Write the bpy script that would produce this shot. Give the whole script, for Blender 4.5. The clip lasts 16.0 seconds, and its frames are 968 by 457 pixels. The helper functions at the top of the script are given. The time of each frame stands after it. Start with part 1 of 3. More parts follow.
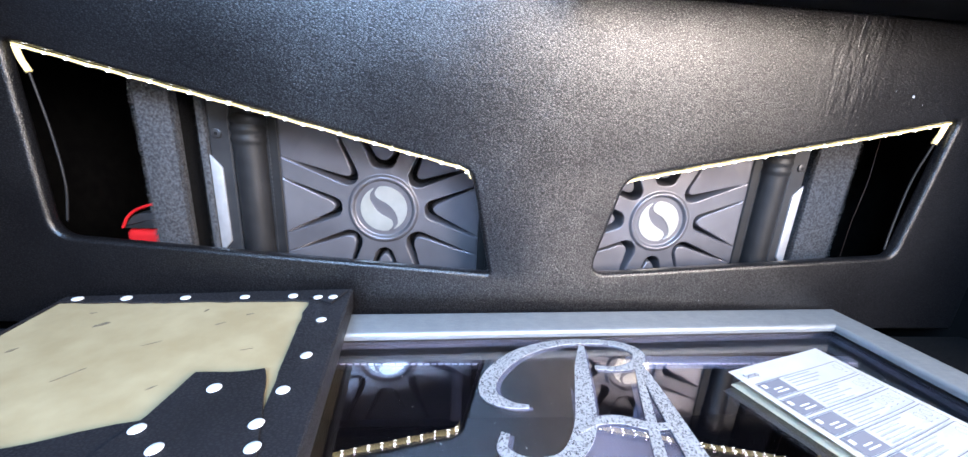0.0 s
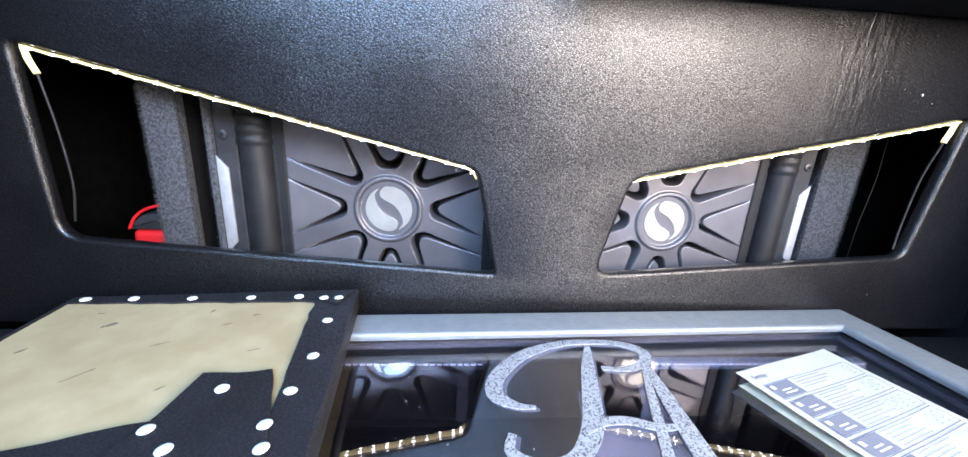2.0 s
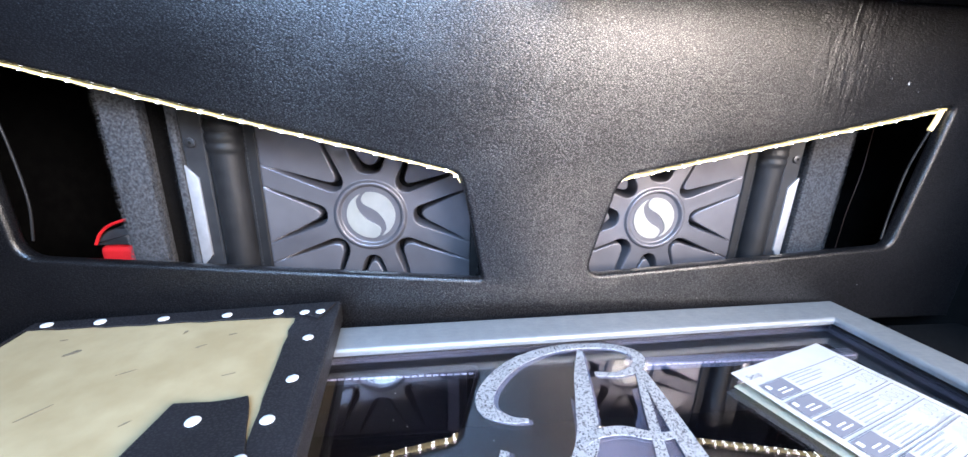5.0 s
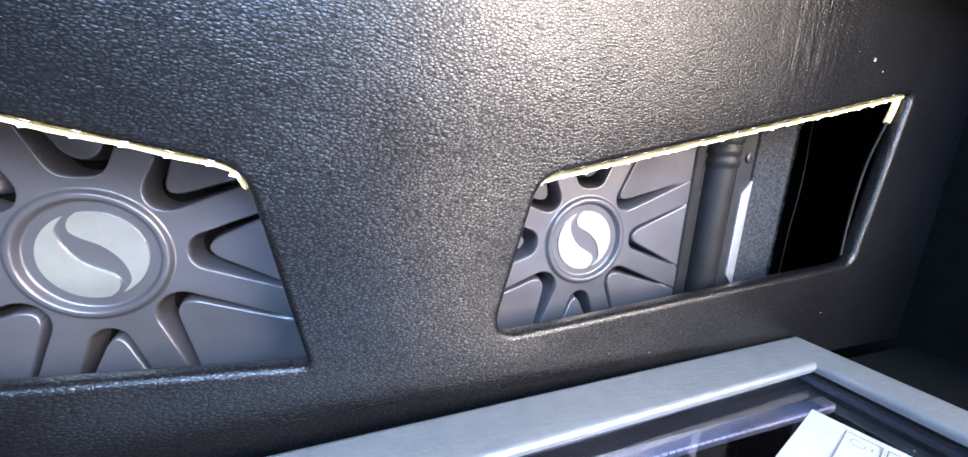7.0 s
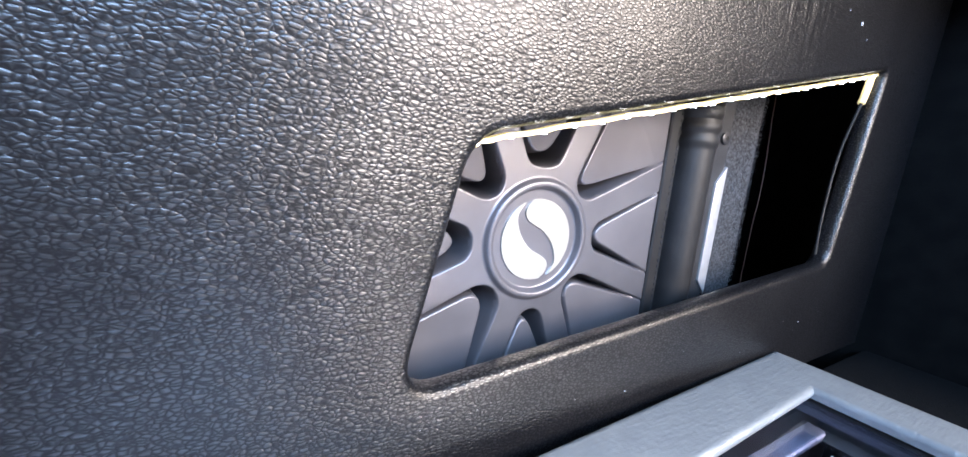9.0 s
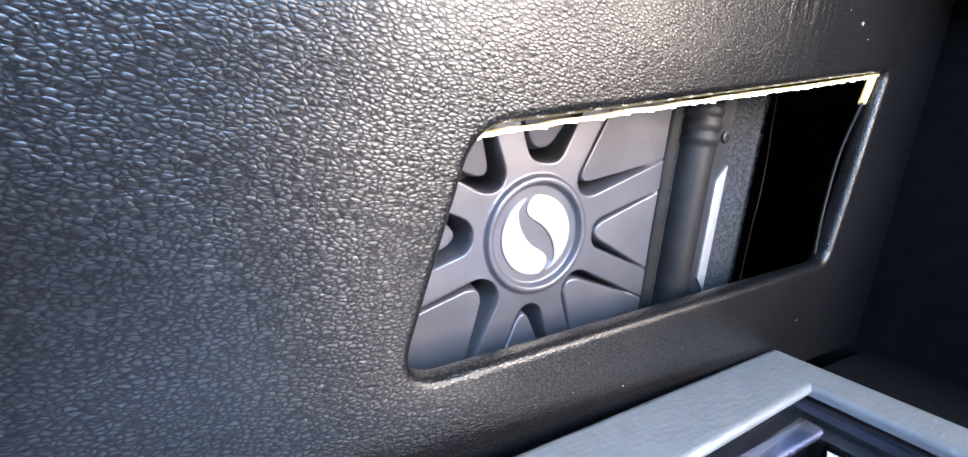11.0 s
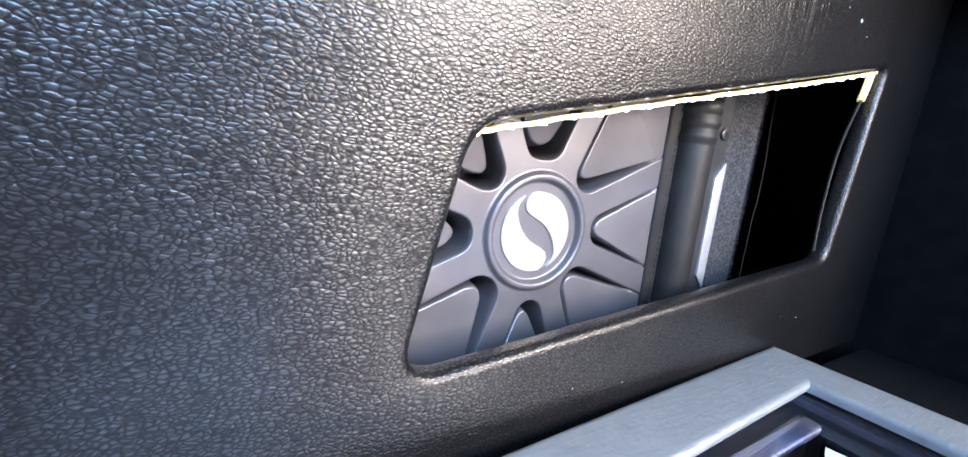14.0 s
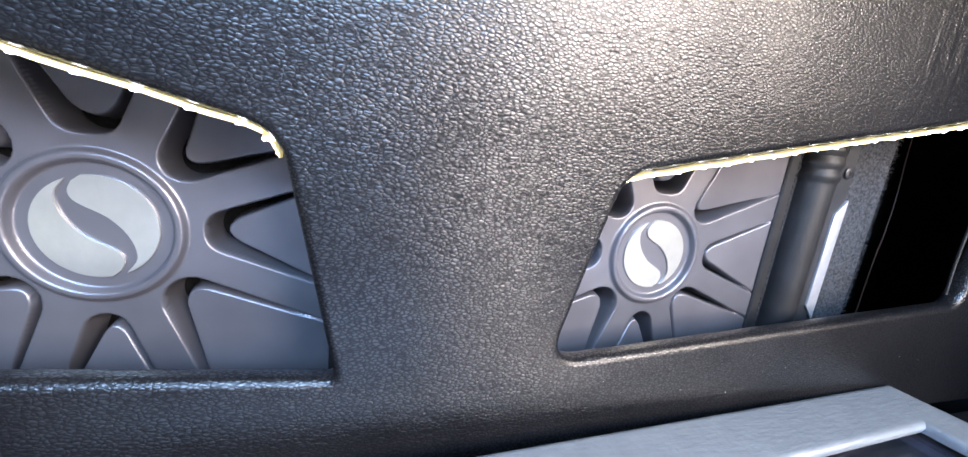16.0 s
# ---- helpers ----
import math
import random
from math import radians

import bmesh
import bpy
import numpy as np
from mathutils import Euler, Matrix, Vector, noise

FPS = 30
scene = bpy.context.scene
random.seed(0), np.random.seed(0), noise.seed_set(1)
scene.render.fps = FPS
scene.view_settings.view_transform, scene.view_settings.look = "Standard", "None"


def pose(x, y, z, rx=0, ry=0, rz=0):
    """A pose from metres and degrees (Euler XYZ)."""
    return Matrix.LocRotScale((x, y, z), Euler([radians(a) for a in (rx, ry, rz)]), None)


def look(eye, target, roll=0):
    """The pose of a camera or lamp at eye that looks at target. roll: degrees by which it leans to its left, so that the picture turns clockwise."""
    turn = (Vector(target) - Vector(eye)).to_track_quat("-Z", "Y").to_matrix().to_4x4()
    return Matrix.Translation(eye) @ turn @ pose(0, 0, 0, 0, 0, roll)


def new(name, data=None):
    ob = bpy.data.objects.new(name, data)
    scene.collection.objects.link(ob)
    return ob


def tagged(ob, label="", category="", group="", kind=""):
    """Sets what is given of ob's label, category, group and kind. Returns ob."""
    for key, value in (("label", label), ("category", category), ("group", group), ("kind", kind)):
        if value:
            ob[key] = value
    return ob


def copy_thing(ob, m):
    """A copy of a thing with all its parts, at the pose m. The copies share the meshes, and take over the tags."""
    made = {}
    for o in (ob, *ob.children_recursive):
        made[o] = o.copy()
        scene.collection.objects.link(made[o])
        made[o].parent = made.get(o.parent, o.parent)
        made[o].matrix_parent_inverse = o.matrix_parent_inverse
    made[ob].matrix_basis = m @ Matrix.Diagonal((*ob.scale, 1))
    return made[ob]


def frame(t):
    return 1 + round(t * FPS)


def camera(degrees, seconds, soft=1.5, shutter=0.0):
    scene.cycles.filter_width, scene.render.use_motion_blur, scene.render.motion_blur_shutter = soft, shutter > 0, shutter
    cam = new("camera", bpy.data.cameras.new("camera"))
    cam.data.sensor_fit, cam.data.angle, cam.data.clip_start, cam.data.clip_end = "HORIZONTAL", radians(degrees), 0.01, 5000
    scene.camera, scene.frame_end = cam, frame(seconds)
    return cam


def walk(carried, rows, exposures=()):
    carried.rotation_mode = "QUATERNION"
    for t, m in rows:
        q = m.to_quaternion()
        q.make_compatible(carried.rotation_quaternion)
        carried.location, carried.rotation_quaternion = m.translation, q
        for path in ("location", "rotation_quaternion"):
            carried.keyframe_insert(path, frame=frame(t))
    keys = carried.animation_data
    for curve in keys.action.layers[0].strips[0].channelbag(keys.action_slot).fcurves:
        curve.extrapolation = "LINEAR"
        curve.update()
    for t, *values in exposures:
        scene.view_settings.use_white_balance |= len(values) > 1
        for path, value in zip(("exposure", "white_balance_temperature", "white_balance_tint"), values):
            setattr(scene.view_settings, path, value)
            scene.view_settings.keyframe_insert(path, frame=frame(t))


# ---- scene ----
cam = camera(102.9, 16.0)
PATH = [
    (0, (0.251, 0.133, 0.203), (0.428, 2.047, -0.348), 3.2),
    (0.5, (0.248, 0.134, 0.204), (0.413, 2.048, -0.353), 3.1),
    (1, (0.249, 0.135, 0.202), (0.408, 2.047, -0.361), 2.8),
    (1.5, (0.246, 0.135, 0.201), (0.388, 2.054, -0.343), 2.4),
    (2, (0.248, 0.134, 0.203), (0.412, 2.049, -0.349), 3.0),
    (2.5, (0.247, 0.133, 0.204), (0.414, 2.044, -0.361), 3.3),
    (3, (0.248, 0.133, 0.205), (0.403, 2.05, -0.344), 3.0),
    (5.3, (0.256, 0.159, 0.21), (0.5, 2.057, -0.373), 0.8),
    (5.5, (0.263, 0.173, 0.201), (0.537, 2.095, -0.28), 0.1),
    (6, (0.267, 0.212, 0.205), (0.672, 2.124, -0.220), 0.1),
    (6.5, (0.292, 0.259, 0.196), (0.821, 2.134, -0.255), 2.2),
    (7, (0.323, 0.308, 0.172), (0.97, 2.143, -0.289), 2.7),
    (7.5, (0.353, 0.362, 0.149), (1.29, 2.066, -0.318), 6.0),
    (8, (0.365, 0.389, 0.148), (1.344, 2.086, -0.254), 3.9),
    (8.5, (0.368, 0.394, 0.141), (1.335, 2.096, -0.268), 4.2),
    (9, (0.368, 0.393, 0.142), (1.325, 2.103, -0.255), 4.3),
    (11.5, (0.367, 0.39, 0.138), (1.319, 2.103, -0.261), 4.9),
    (12, (0.367, 0.39, 0.137), (1.324, 2.1, -0.265), 5.2),
    (12.5, (0.367, 0.39, 0.137), (1.323, 2.101, -0.261), 5.2),
    (13, (0.367, 0.39, 0.137), (1.323, 2.101, -0.259), 5.0),
    (13.5, (0.367, 0.389, 0.137), (1.319, 2.102, -0.262), 4.9),
    (14, (0.367, 0.389, 0.138), (1.318, 2.103, -0.262), 4.7),
    (14.5, (0.367, 0.389, 0.138), (1.316, 2.104, -0.26), 4.8),
    (15, (0.36, 0.384, 0.137), (1.252, 2.133, -0.245), 5.1),
    (15.5, (0.348, 0.374, 0.138), (1.146, 2.167, -0.247), 4.2),
    (16, (0.307, 0.355, 0.156), (0.894, 2.217, -0.278), 6.6),
]
walk(cam, [(t, look(eye, target, roll)) for t, eye, target, roll in PATH],
     [(0, 0.06, 5700, 15), (16, 0.06, 5700, 15)])

# ---- light ----
world = bpy.data.worlds.new("world")
scene.world = world
world.use_nodes = True
wn = world.node_tree.nodes
sky = wn.new("ShaderNodeTexSky")
sky.sky_type, sky.sun_disc = "NISHITA", False
sky.sun_elevation, sky.sun_rotation = radians(42), radians(150)
world.node_tree.links.new(sky.outputs[0], wn["Background"].inputs[0])
wn["Background"].inputs[1].default_value = 0.06


def area_light(name, eye, target, sx, sy, watts, colour):
    lamp = bpy.data.lights.new(name, "AREA")
    lamp.shape, lamp.size, lamp.size_y, lamp.energy, lamp.color = "RECTANGLE", sx, sy, watts, colour
    ob = new(name, lamp)
    ob.matrix_world = look(eye, target)
    return ob


# area lamps stand in for daylight through the open boot behind the camera: cool sky, and low warm light
area_light("daylight_boot_opening", (0.05, -0.57, 0.78), (0.30, 0.53, 0.20), 0.80, 0.32, 18.0, (0.66, 0.93, 1.26))
area_light("daylight_boot_low", (0.88, -0.57, 0.50), (0.55, 0.53, 0.20), 0.50, 0.46, 32.0, (1.0, 0.85, 0.68))
# no known opening here: side lamp added to brighten the panel's upper right
area_light("added_side_light", (1.38, -0.20, 0.52), (0.55, 0.53, 0.22), 0.80, 0.46, 24.0, (1.0, 0.81, 0.60))
area_light("daylight_boot_top", (0.25, -0.25, 1.00), (0.35, 0.45, 0.05), 0.6, 0.5, 20.0, (0.43, 0.70, 1.0))


# ---- materials ----
def material(name, base, rough=0.5, metal=0.0, second=None, scale=30.0, mix=(0.35, 0.65), bump=0.0, bump_scale=400.0, rough_var=0.0, spec=0.5):
    m = bpy.data.materials.new(name)
    m.use_nodes = True
    n, l = m.node_tree.nodes, m.node_tree.links
    p = n["Principled BSDF"]
    p.inputs["Base Color"].default_value = (*base, 1)
    p.inputs["Roughness"].default_value, p.inputs["Metallic"].default_value = rough, metal
    p.inputs["Specular IOR Level"].default_value = spec
    co = n.new("ShaderNodeTexCoord").outputs["Object"]
    if second or rough_var:
        t = n.new("ShaderNodeTexNoise")
        t.inputs["Scale"].default_value, t.inputs["Detail"].default_value = scale, 8
        l.new(co, t.inputs["Vector"])
        if second:
            r = n.new("ShaderNodeValToRGB")
            r.color_ramp.elements[0].position, r.color_ramp.elements[1].position = mix
            r.color_ramp.elements[0].color, r.color_ramp.elements[1].color = (*base, 1), (*second, 1)
            l.new(t.outputs["Fac"], r.inputs[0])
            l.new(r.outputs[0], p.inputs["Base Color"])
        if rough_var:
            g = n.new("ShaderNodeMapRange")
            g.inputs[3].default_value, g.inputs[4].default_value = rough - rough_var, rough + rough_var
            l.new(t.outputs["Fac"], g.inputs[0])
            l.new(g.outputs[0], p.inputs["Roughness"])
    if bump:
        t2 = n.new("ShaderNodeTexNoise")
        t2.inputs["Scale"].default_value, t2.inputs["Detail"].default_value = bump_scale, 6
        b = n.new("ShaderNodeBump")
        b.inputs["Strength"].default_value, b.inputs["Distance"].default_value = bump, 0.001
        l.new(co, t2.inputs["Vector"])
        l.new(t2.outputs["Fac"], b.inputs["Height"])
        l.new(b.outputs[0], p.inputs["Normal"])
    return m


def vinyl(name, base, second, rough, cell, depth, creases, gloss, wrinkle_x=None):
    """Grained leatherette: pebbles split by fine folds, softer and flatter in patches, with long creases. Specular is
    cut in the folds to put shade there.
    """
    m = bpy.data.materials.new(name)
    m.use_nodes = True
    n, l = m.node_tree.nodes, m.node_tree.links
    p = n["Principled BSDF"]
    p.inputs["Specular IOR Level"].default_value = gloss
    co = n.new("ShaderNodeTexCoord").outputs["Object"]
    warp = n.new("ShaderNodeTexNoise")
    warp.inputs["Scale"].default_value, warp.inputs["Detail"].default_value = 0.22 / cell, 3
    l.new(co, warp.inputs["Vector"])
    shift = n.new("ShaderNodeVectorMath")
    shift.operation = "MULTIPLY_ADD"
    shift.inputs[1].default_value = (cell * 2.2, cell * 2.2, cell * 1.5)
    l.new(warp.outputs["Color"], shift.inputs[0])
    slant = n.new("ShaderNodeMapping")
    slant.inputs["Rotation"].default_value = (0.0, radians(-32), 0.0)
    slant.inputs["Scale"].default_value = (0.60, 1.0, 1.10)
    l.new(co, slant.inputs["Vector"])
    l.new(slant.outputs[0], shift.inputs[2])

    def cells(size, lo, hi):
        v = n.new("ShaderNodeTexVoronoi")
        v.feature = "DISTANCE_TO_EDGE"
        v.inputs["Scale"].default_value = 1 / size
        l.new(shift.outputs[0], v.inputs["Vector"])
        r = n.new("ShaderNodeMapRange")
        r.interpolation_type = "SMOOTHSTEP"
        r.inputs[1].default_value, r.inputs[2].default_value = lo, hi
        l.new(v.outputs["Distance"], r.inputs[0])
        return r.outputs[0]

    def math_node(op, a, b):
        k = n.new("ShaderNodeMath")
        k.operation = op
        for i, x in enumerate((a, b)):
            if isinstance(x, (int, float)):
                k.inputs[i].default_value = x
            else:
                l.new(x, k.inputs[i])
        return k.outputs[0]

    bead = n.new("ShaderNodeTexVoronoi")
    bead.feature = "SMOOTH_F1"
    bead.inputs["Smoothness"].default_value = 0.35
    bead.inputs["Scale"].default_value = 1 / cell
    l.new(shift.outputs[0], bead.inputs["Vector"])
    bead_far = math_node("MULTIPLY", bead.outputs["Distance"], bead.outputs["Distance"])
    fine, coarse = math_node("SUBTRACT", 1.0, math_node("MULTIPLY", bead_far, 1.5)), cells(cell * 5.5, 0.0, 0.09)
    patch = n.new("ShaderNodeTexNoise")
    patch.inputs["Scale"].default_value, patch.inputs["Detail"].default_value = 14, 5
    l.new(co, patch.inputs["Vector"])
    amount = n.new("ShaderNodeMapRange")
    amount.inputs[1].default_value, amount.inputs[2].default_value = 0.3, 0.7
    amount.inputs[3].default_value, amount.inputs[4].default_value = 0.45, 1.0
    l.new(patch.outputs["Fac"], amount.inputs[0])
    stretch = n.new("ShaderNodeMapping")
    stretch.inputs["Scale"].default_value = (46, 46, 7)
    l.new(shift.outputs[0], stretch.inputs["Vector"])
    fold = n.new("ShaderNodeTexNoise")
    fold.inputs["Scale"].default_value, fold.inputs["Detail"].default_value = 1.0, 5
    l.new(stretch.outputs[0], fold.inputs["Vector"])
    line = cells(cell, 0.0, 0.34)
    h = math_node("ADD", fine, math_node("MULTIPLY", line, 0.42))
    h = math_node("ADD", h, math_node("MULTIPLY", coarse, 0.16))
    h = math_node("MULTIPLY", h, amount.outputs[0])
    h = math_node("ADD", h, math_node("MULTIPLY", fold.outputs["Fac"], creases))
    if wrinkle_x is not None:
        # upright puckers where the cover was pulled tight, high up on the panel
        axes = n.new("ShaderNodeSeparateXYZ")
        l.new(co, axes.inputs[0])
        off = math_node("MULTIPLY", math_node("SUBTRACT", axes.outputs["X"], wrinkle_x), 22.0)
        band = math_node("MAXIMUM", math_node("SUBTRACT", 1.0, math_node("MULTIPLY", off, off)), 0.0)
        rise = n.new("ShaderNodeMapRange")
        rise.inputs[1].default_value, rise.inputs[2].default_value = 0.19, 0.24
        l.new(axes.outputs["Z"], rise.inputs[0])
        pull = n.new("ShaderNodeMapping")
        pull.inputs["Scale"].default_value = (130, 1, 22)
        l.new(co, pull.inputs["Vector"])
        pucker = n.new("ShaderNodeTexNoise")
        pucker.inputs["Scale"].default_value, pucker.inputs["Detail"].default_value, pucker.inputs["Distortion"].default_value = 1.0, 3, 0.6
        l.new(pull.outputs[0], pucker.inputs["Vector"])
        h = math_node("ADD", h, math_node("MULTIPLY", math_node("MULTIPLY", band, rise.outputs[0]), math_node("MULTIPLY", pucker.outputs["Fac"], 9.0)))
    # specular drops in the creases, standing in for shade between the pebbles
    crease_shade = n.new("ShaderNodeMapRange")
    crease_shade.inputs[1].default_value, crease_shade.inputs[2].default_value = 0.0, 1.0
    crease_shade.inputs[3].default_value, crease_shade.inputs[4].default_value = gloss * 0.3, gloss
    l.new(line, crease_shade.inputs[0])
    l.new(crease_shade.outputs[0], p.inputs["Specular IOR Level"])
    b = n.new("ShaderNodeBump")
    b.inputs["Strength"].default_value, b.inputs["Distance"].default_value = 1.0, depth
    l.new(h, b.inputs["Height"])
    l.new(b.outputs[0], p.inputs["Normal"])
    r = n.new("ShaderNodeValToRGB")
    r.color_ramp.elements[0].position, r.color_ramp.elements[1].position = 0.3, 0.75
    r.color_ramp.elements[0].color, r.color_ramp.elements[1].color = (*base, 1), (*second, 1)
    l.new(patch.outputs["Fac"], r.inputs[0])
    l.new(r.outputs[0], p.inputs["Base Color"])
    g = n.new("ShaderNodeMapRange")
    g.inputs[3].default_value, g.inputs[4].default_value = rough + 0.07, rough - 0.02
    l.new(fine, g.inputs[0])
    l.new(g.outputs[0], p.inputs["Roughness"])
    return m


def glow(name, colour, strength):
    m = material(name, colour, 0.5)
    p = m.node_tree.nodes["Principled BSDF"]
    p.inputs["Emission Color"].default_value, p.inputs["Emission Strength"].default_value = (*colour, 1), strength
    return m


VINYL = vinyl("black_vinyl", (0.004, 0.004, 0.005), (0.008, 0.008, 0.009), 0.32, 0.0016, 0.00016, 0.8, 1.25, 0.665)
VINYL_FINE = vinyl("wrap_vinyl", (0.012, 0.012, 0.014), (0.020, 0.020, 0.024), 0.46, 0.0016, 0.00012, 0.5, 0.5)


def scuffed_silver():
    """Silver film, dulled by fine scratches in two directions and cloudy wear."""
    m = material("scuffed_silver", (0.255, 0.28, 0.30), 0.36, 0.45, (0.315, 0.34, 0.362), 70.0, (0.25, 0.75))
    n, l = m.node_tree.nodes, m.node_tree.links
    p = n["Principled BSDF"]
    co = n.new("ShaderNodeTexCoord").outputs["Object"]
    last = None
    for turn, size in ((24, (70, 420, 60)), (118, (80, 380, 60)), (66, (300, 320, 300))):
        mp = n.new("ShaderNodeMapping")
        mp.inputs["Rotation"].default_value = (0, 0, radians(turn))
        mp.inputs["Scale"].default_value = size
        l.new(co, mp.inputs["Vector"])
        t = n.new("ShaderNodeTexNoise")
        t.inputs["Scale"].default_value, t.inputs["Detail"].default_value = 1.0, 4
        l.new(mp.outputs[0], t.inputs["Vector"])
        if last is None:
            last = t.outputs["Fac"]
        else:
            k = n.new("ShaderNodeMath")
            k.operation = "ADD"
            l.new(last, k.inputs[0])
            l.new(t.outputs["Fac"], k.inputs[1])
            last = k.outputs[0]
    b = n.new("ShaderNodeBump")
    b.inputs["Strength"].default_value, b.inputs["Distance"].default_value = 1.0, 0.00024
    l.new(last, b.inputs["Height"])
    l.new(b.outputs[0], p.inputs["Normal"])
    g = n.new("ShaderNodeMapRange")
    g.inputs[1].default_value, g.inputs[2].default_value = 1.1, 1.9
    g.inputs[3].default_value, g.inputs[4].default_value = 0.30, 0.52
    l.new(last, g.inputs[0])
    l.new(g.outputs[0], p.inputs["Roughness"])
    return m


SILVER_FILM = scuffed_silver()
CARPET_BLACK = material("black_carpet", (0.004, 0.004, 0.0045), 0.95, second=(0.010, 0.010, 0.0105), scale=500, bump=1.0, bump_scale=900, spec=0.1)
CARPET_GREY = material("grey_carpet", (0.036, 0.037, 0.040), 0.95, second=(0.098, 0.100, 0.107), scale=420, bump=1.0, bump_scale=800, spec=0.1)
LINING = material("dark_lining", (0.004, 0.004, 0.0045), 0.9, second=(0.007, 0.007, 0.007), scale=60, bump=0.5, bump_scale=500, spec=0.06)
CONE = material("cone_satin_grey", (0.16, 0.155, 0.172), 0.35, 0.6, second=(0.19, 0.185, 0.202), scale=25, bump=0.03, bump_scale=1500, rough_var=0.05)
RUBBER = material("black_rubber", (0.011, 0.011, 0.012), 0.50, second=(0.017, 0.017, 0.018), scale=60, bump=0.1, bump_scale=900, spec=0.35)
BLACK_PLASTIC = material("black_plastic", (0.022, 0.022, 0.024), 0.45, second=(0.032, 0.032, 0.034), scale=80, bump=0.1, bump_scale=1500)
EMBLEM = material("brushed_emblem", (0.60, 0.60, 0.55), 0.30, 0.75, second=(0.68, 0.67, 0.62), scale=60, bump=0.15, bump_scale=300)
SILVER = material("silver_trim", (0.52, 0.52, 0.54), 0.36, 0.6, second=(0.60, 0.60, 0.62), scale=120)
STEEL = material("dark_steel", (0.10, 0.10, 0.105), 0.35, 0.8)
BOARD_WOOD = material("bare_fibreboard", (0.315, 0.25, 0.132), 0.75, second=(0.385, 0.315, 0.178), scale=34, bump=0.25, bump_scale=160, rough_var=0.1)
SMUDGE = material("dirt_smudge", (0.10, 0.085, 0.06), 0.9, second=(0.22, 0.18, 0.11), scale=300)
TACK = material("white_tack", (0.72, 0.76, 0.80), 0.35, second=(0.78, 0.82, 0.85), scale=300)
PAPER = material("white_paper", (0.66, 0.68, 0.70), 0.65, second=(0.72, 0.74, 0.76), scale=40, bump=0.1, bump_scale=200)
PAPER_OLD = material("cream_paper", (0.62, 0.60, 0.46), 0.7, second=(0.70, 0.68, 0.54), scale=50, bump=0.1, bump_scale=200)
INK = material("grey_ink", (0.30, 0.32, 0.37), 0.7)
INK_BLOCK = material("blue_grey_ink", (0.15, 0.16, 0.20), 0.7)
RED = material("red_plastic", (0.55, 0.012, 0.015), 0.4, second=(0.62, 0.02, 0.02), scale=60)
COPPER = material("copper_wire", (0.05, 0.02, 0.012), 0.6, 0.2)
STRIP = glow("led_strip_silicone", (1.0, 0.80, 0.34), 0.48)
LED = glow("led_chip", (1.0, 0.93, 0.78), 26.0)
DUST = material("dust", (0.38, 0.39, 0.40), 0.9)
DARK_SPOT = material("dark_spot", (0.004, 0.004, 0.004), 0.9)
BAR_BLUE = material("pale_blue_bar", (0.45, 0.52, 0.60), 0.35, 0.4, second=(0.52, 0.60, 0.68), scale=60)
# frosted plate's colour, also used for the letters' painted reflection
FROST_REFLECTION = material("reflection_frost", (0.17, 0.19, 0.225), 0.7, second=(0.21, 0.235, 0.27), scale=400)

GLASS = bpy.data.materials.new("tinted_glass")
GLASS.use_nodes = True
gp = GLASS.node_tree.nodes["Principled BSDF"]
gp.inputs["Base Color"].default_value = (0.40, 0.37, 0.46, 1)
gp.inputs["Roughness"].default_value, gp.inputs["IOR"].default_value = 0.012, 2.0
gp.inputs["Transmission Weight"].default_value = 1.0

# glitter letters: bright flakes with dark pits
GLITTER = material("glitter_silver", (0.40, 0.41, 0.43), 0.45, 0.3)
gn, gl = GLITTER.node_tree.nodes, GLITTER.node_tree.links
gv = gn.new("ShaderNodeTexVoronoi")
gv.inputs["Scale"].default_value = 850
gr = gn.new("ShaderNodeValToRGB")
gr.color_ramp.elements[0].position, gr.color_ramp.elements[1].position = 0.12, 0.50
gr.color_ramp.elements[0].color, gr.color_ramp.elements[1].color = (0.03, 0.03, 0.04, 1), (0.42, 0.44, 0.47, 1)
gco = gn.new("ShaderNodeTexCoord").outputs["Object"]
gl.new(gco, gv.inputs["Vector"])
gl.new(gv.outputs["Color"], gr.inputs[0])
gl.new(gr.outputs[0], gn["Principled BSDF"].inputs["Base Color"])
gb = gn.new("ShaderNodeBump")
gb.inputs["Strength"].default_value, gb.inputs["Distance"].default_value = 1.0, 0.0006
gl.new(gv.outputs["Color"], gb.inputs["Height"])
gl.new(gb.outputs[0], gn["Principled BSDF"].inputs["Normal"])


# ---- mesh helpers ----
def link_mesh(name, bm, mat, parent=None, label="", smooth=0.6):
    me = bpy.data.meshes.new(name)
    bm.normal_update()
    for f in bm.faces:
        f.smooth = True
    for e in bm.edges:
        e.smooth = len(e.link_faces) == 2 and e.calc_face_angle(0) < smooth
    bm.to_mesh(me)
    bm.free()
    me.materials.append(mat)
    ob = new(name, me)
    ob.parent = parent
    return tagged(ob, label)


def part(name, bm, mat, parent, label=""):
    return link_mesh(name, bm, mat, parent, label)


def empty(name, place=(0, 0, 0), rz=0):
    ob = new(name)
    ob.empty_display_size = 0.02
    ob.matrix_basis = pose(*place, 0, 0, rz)
    return ob


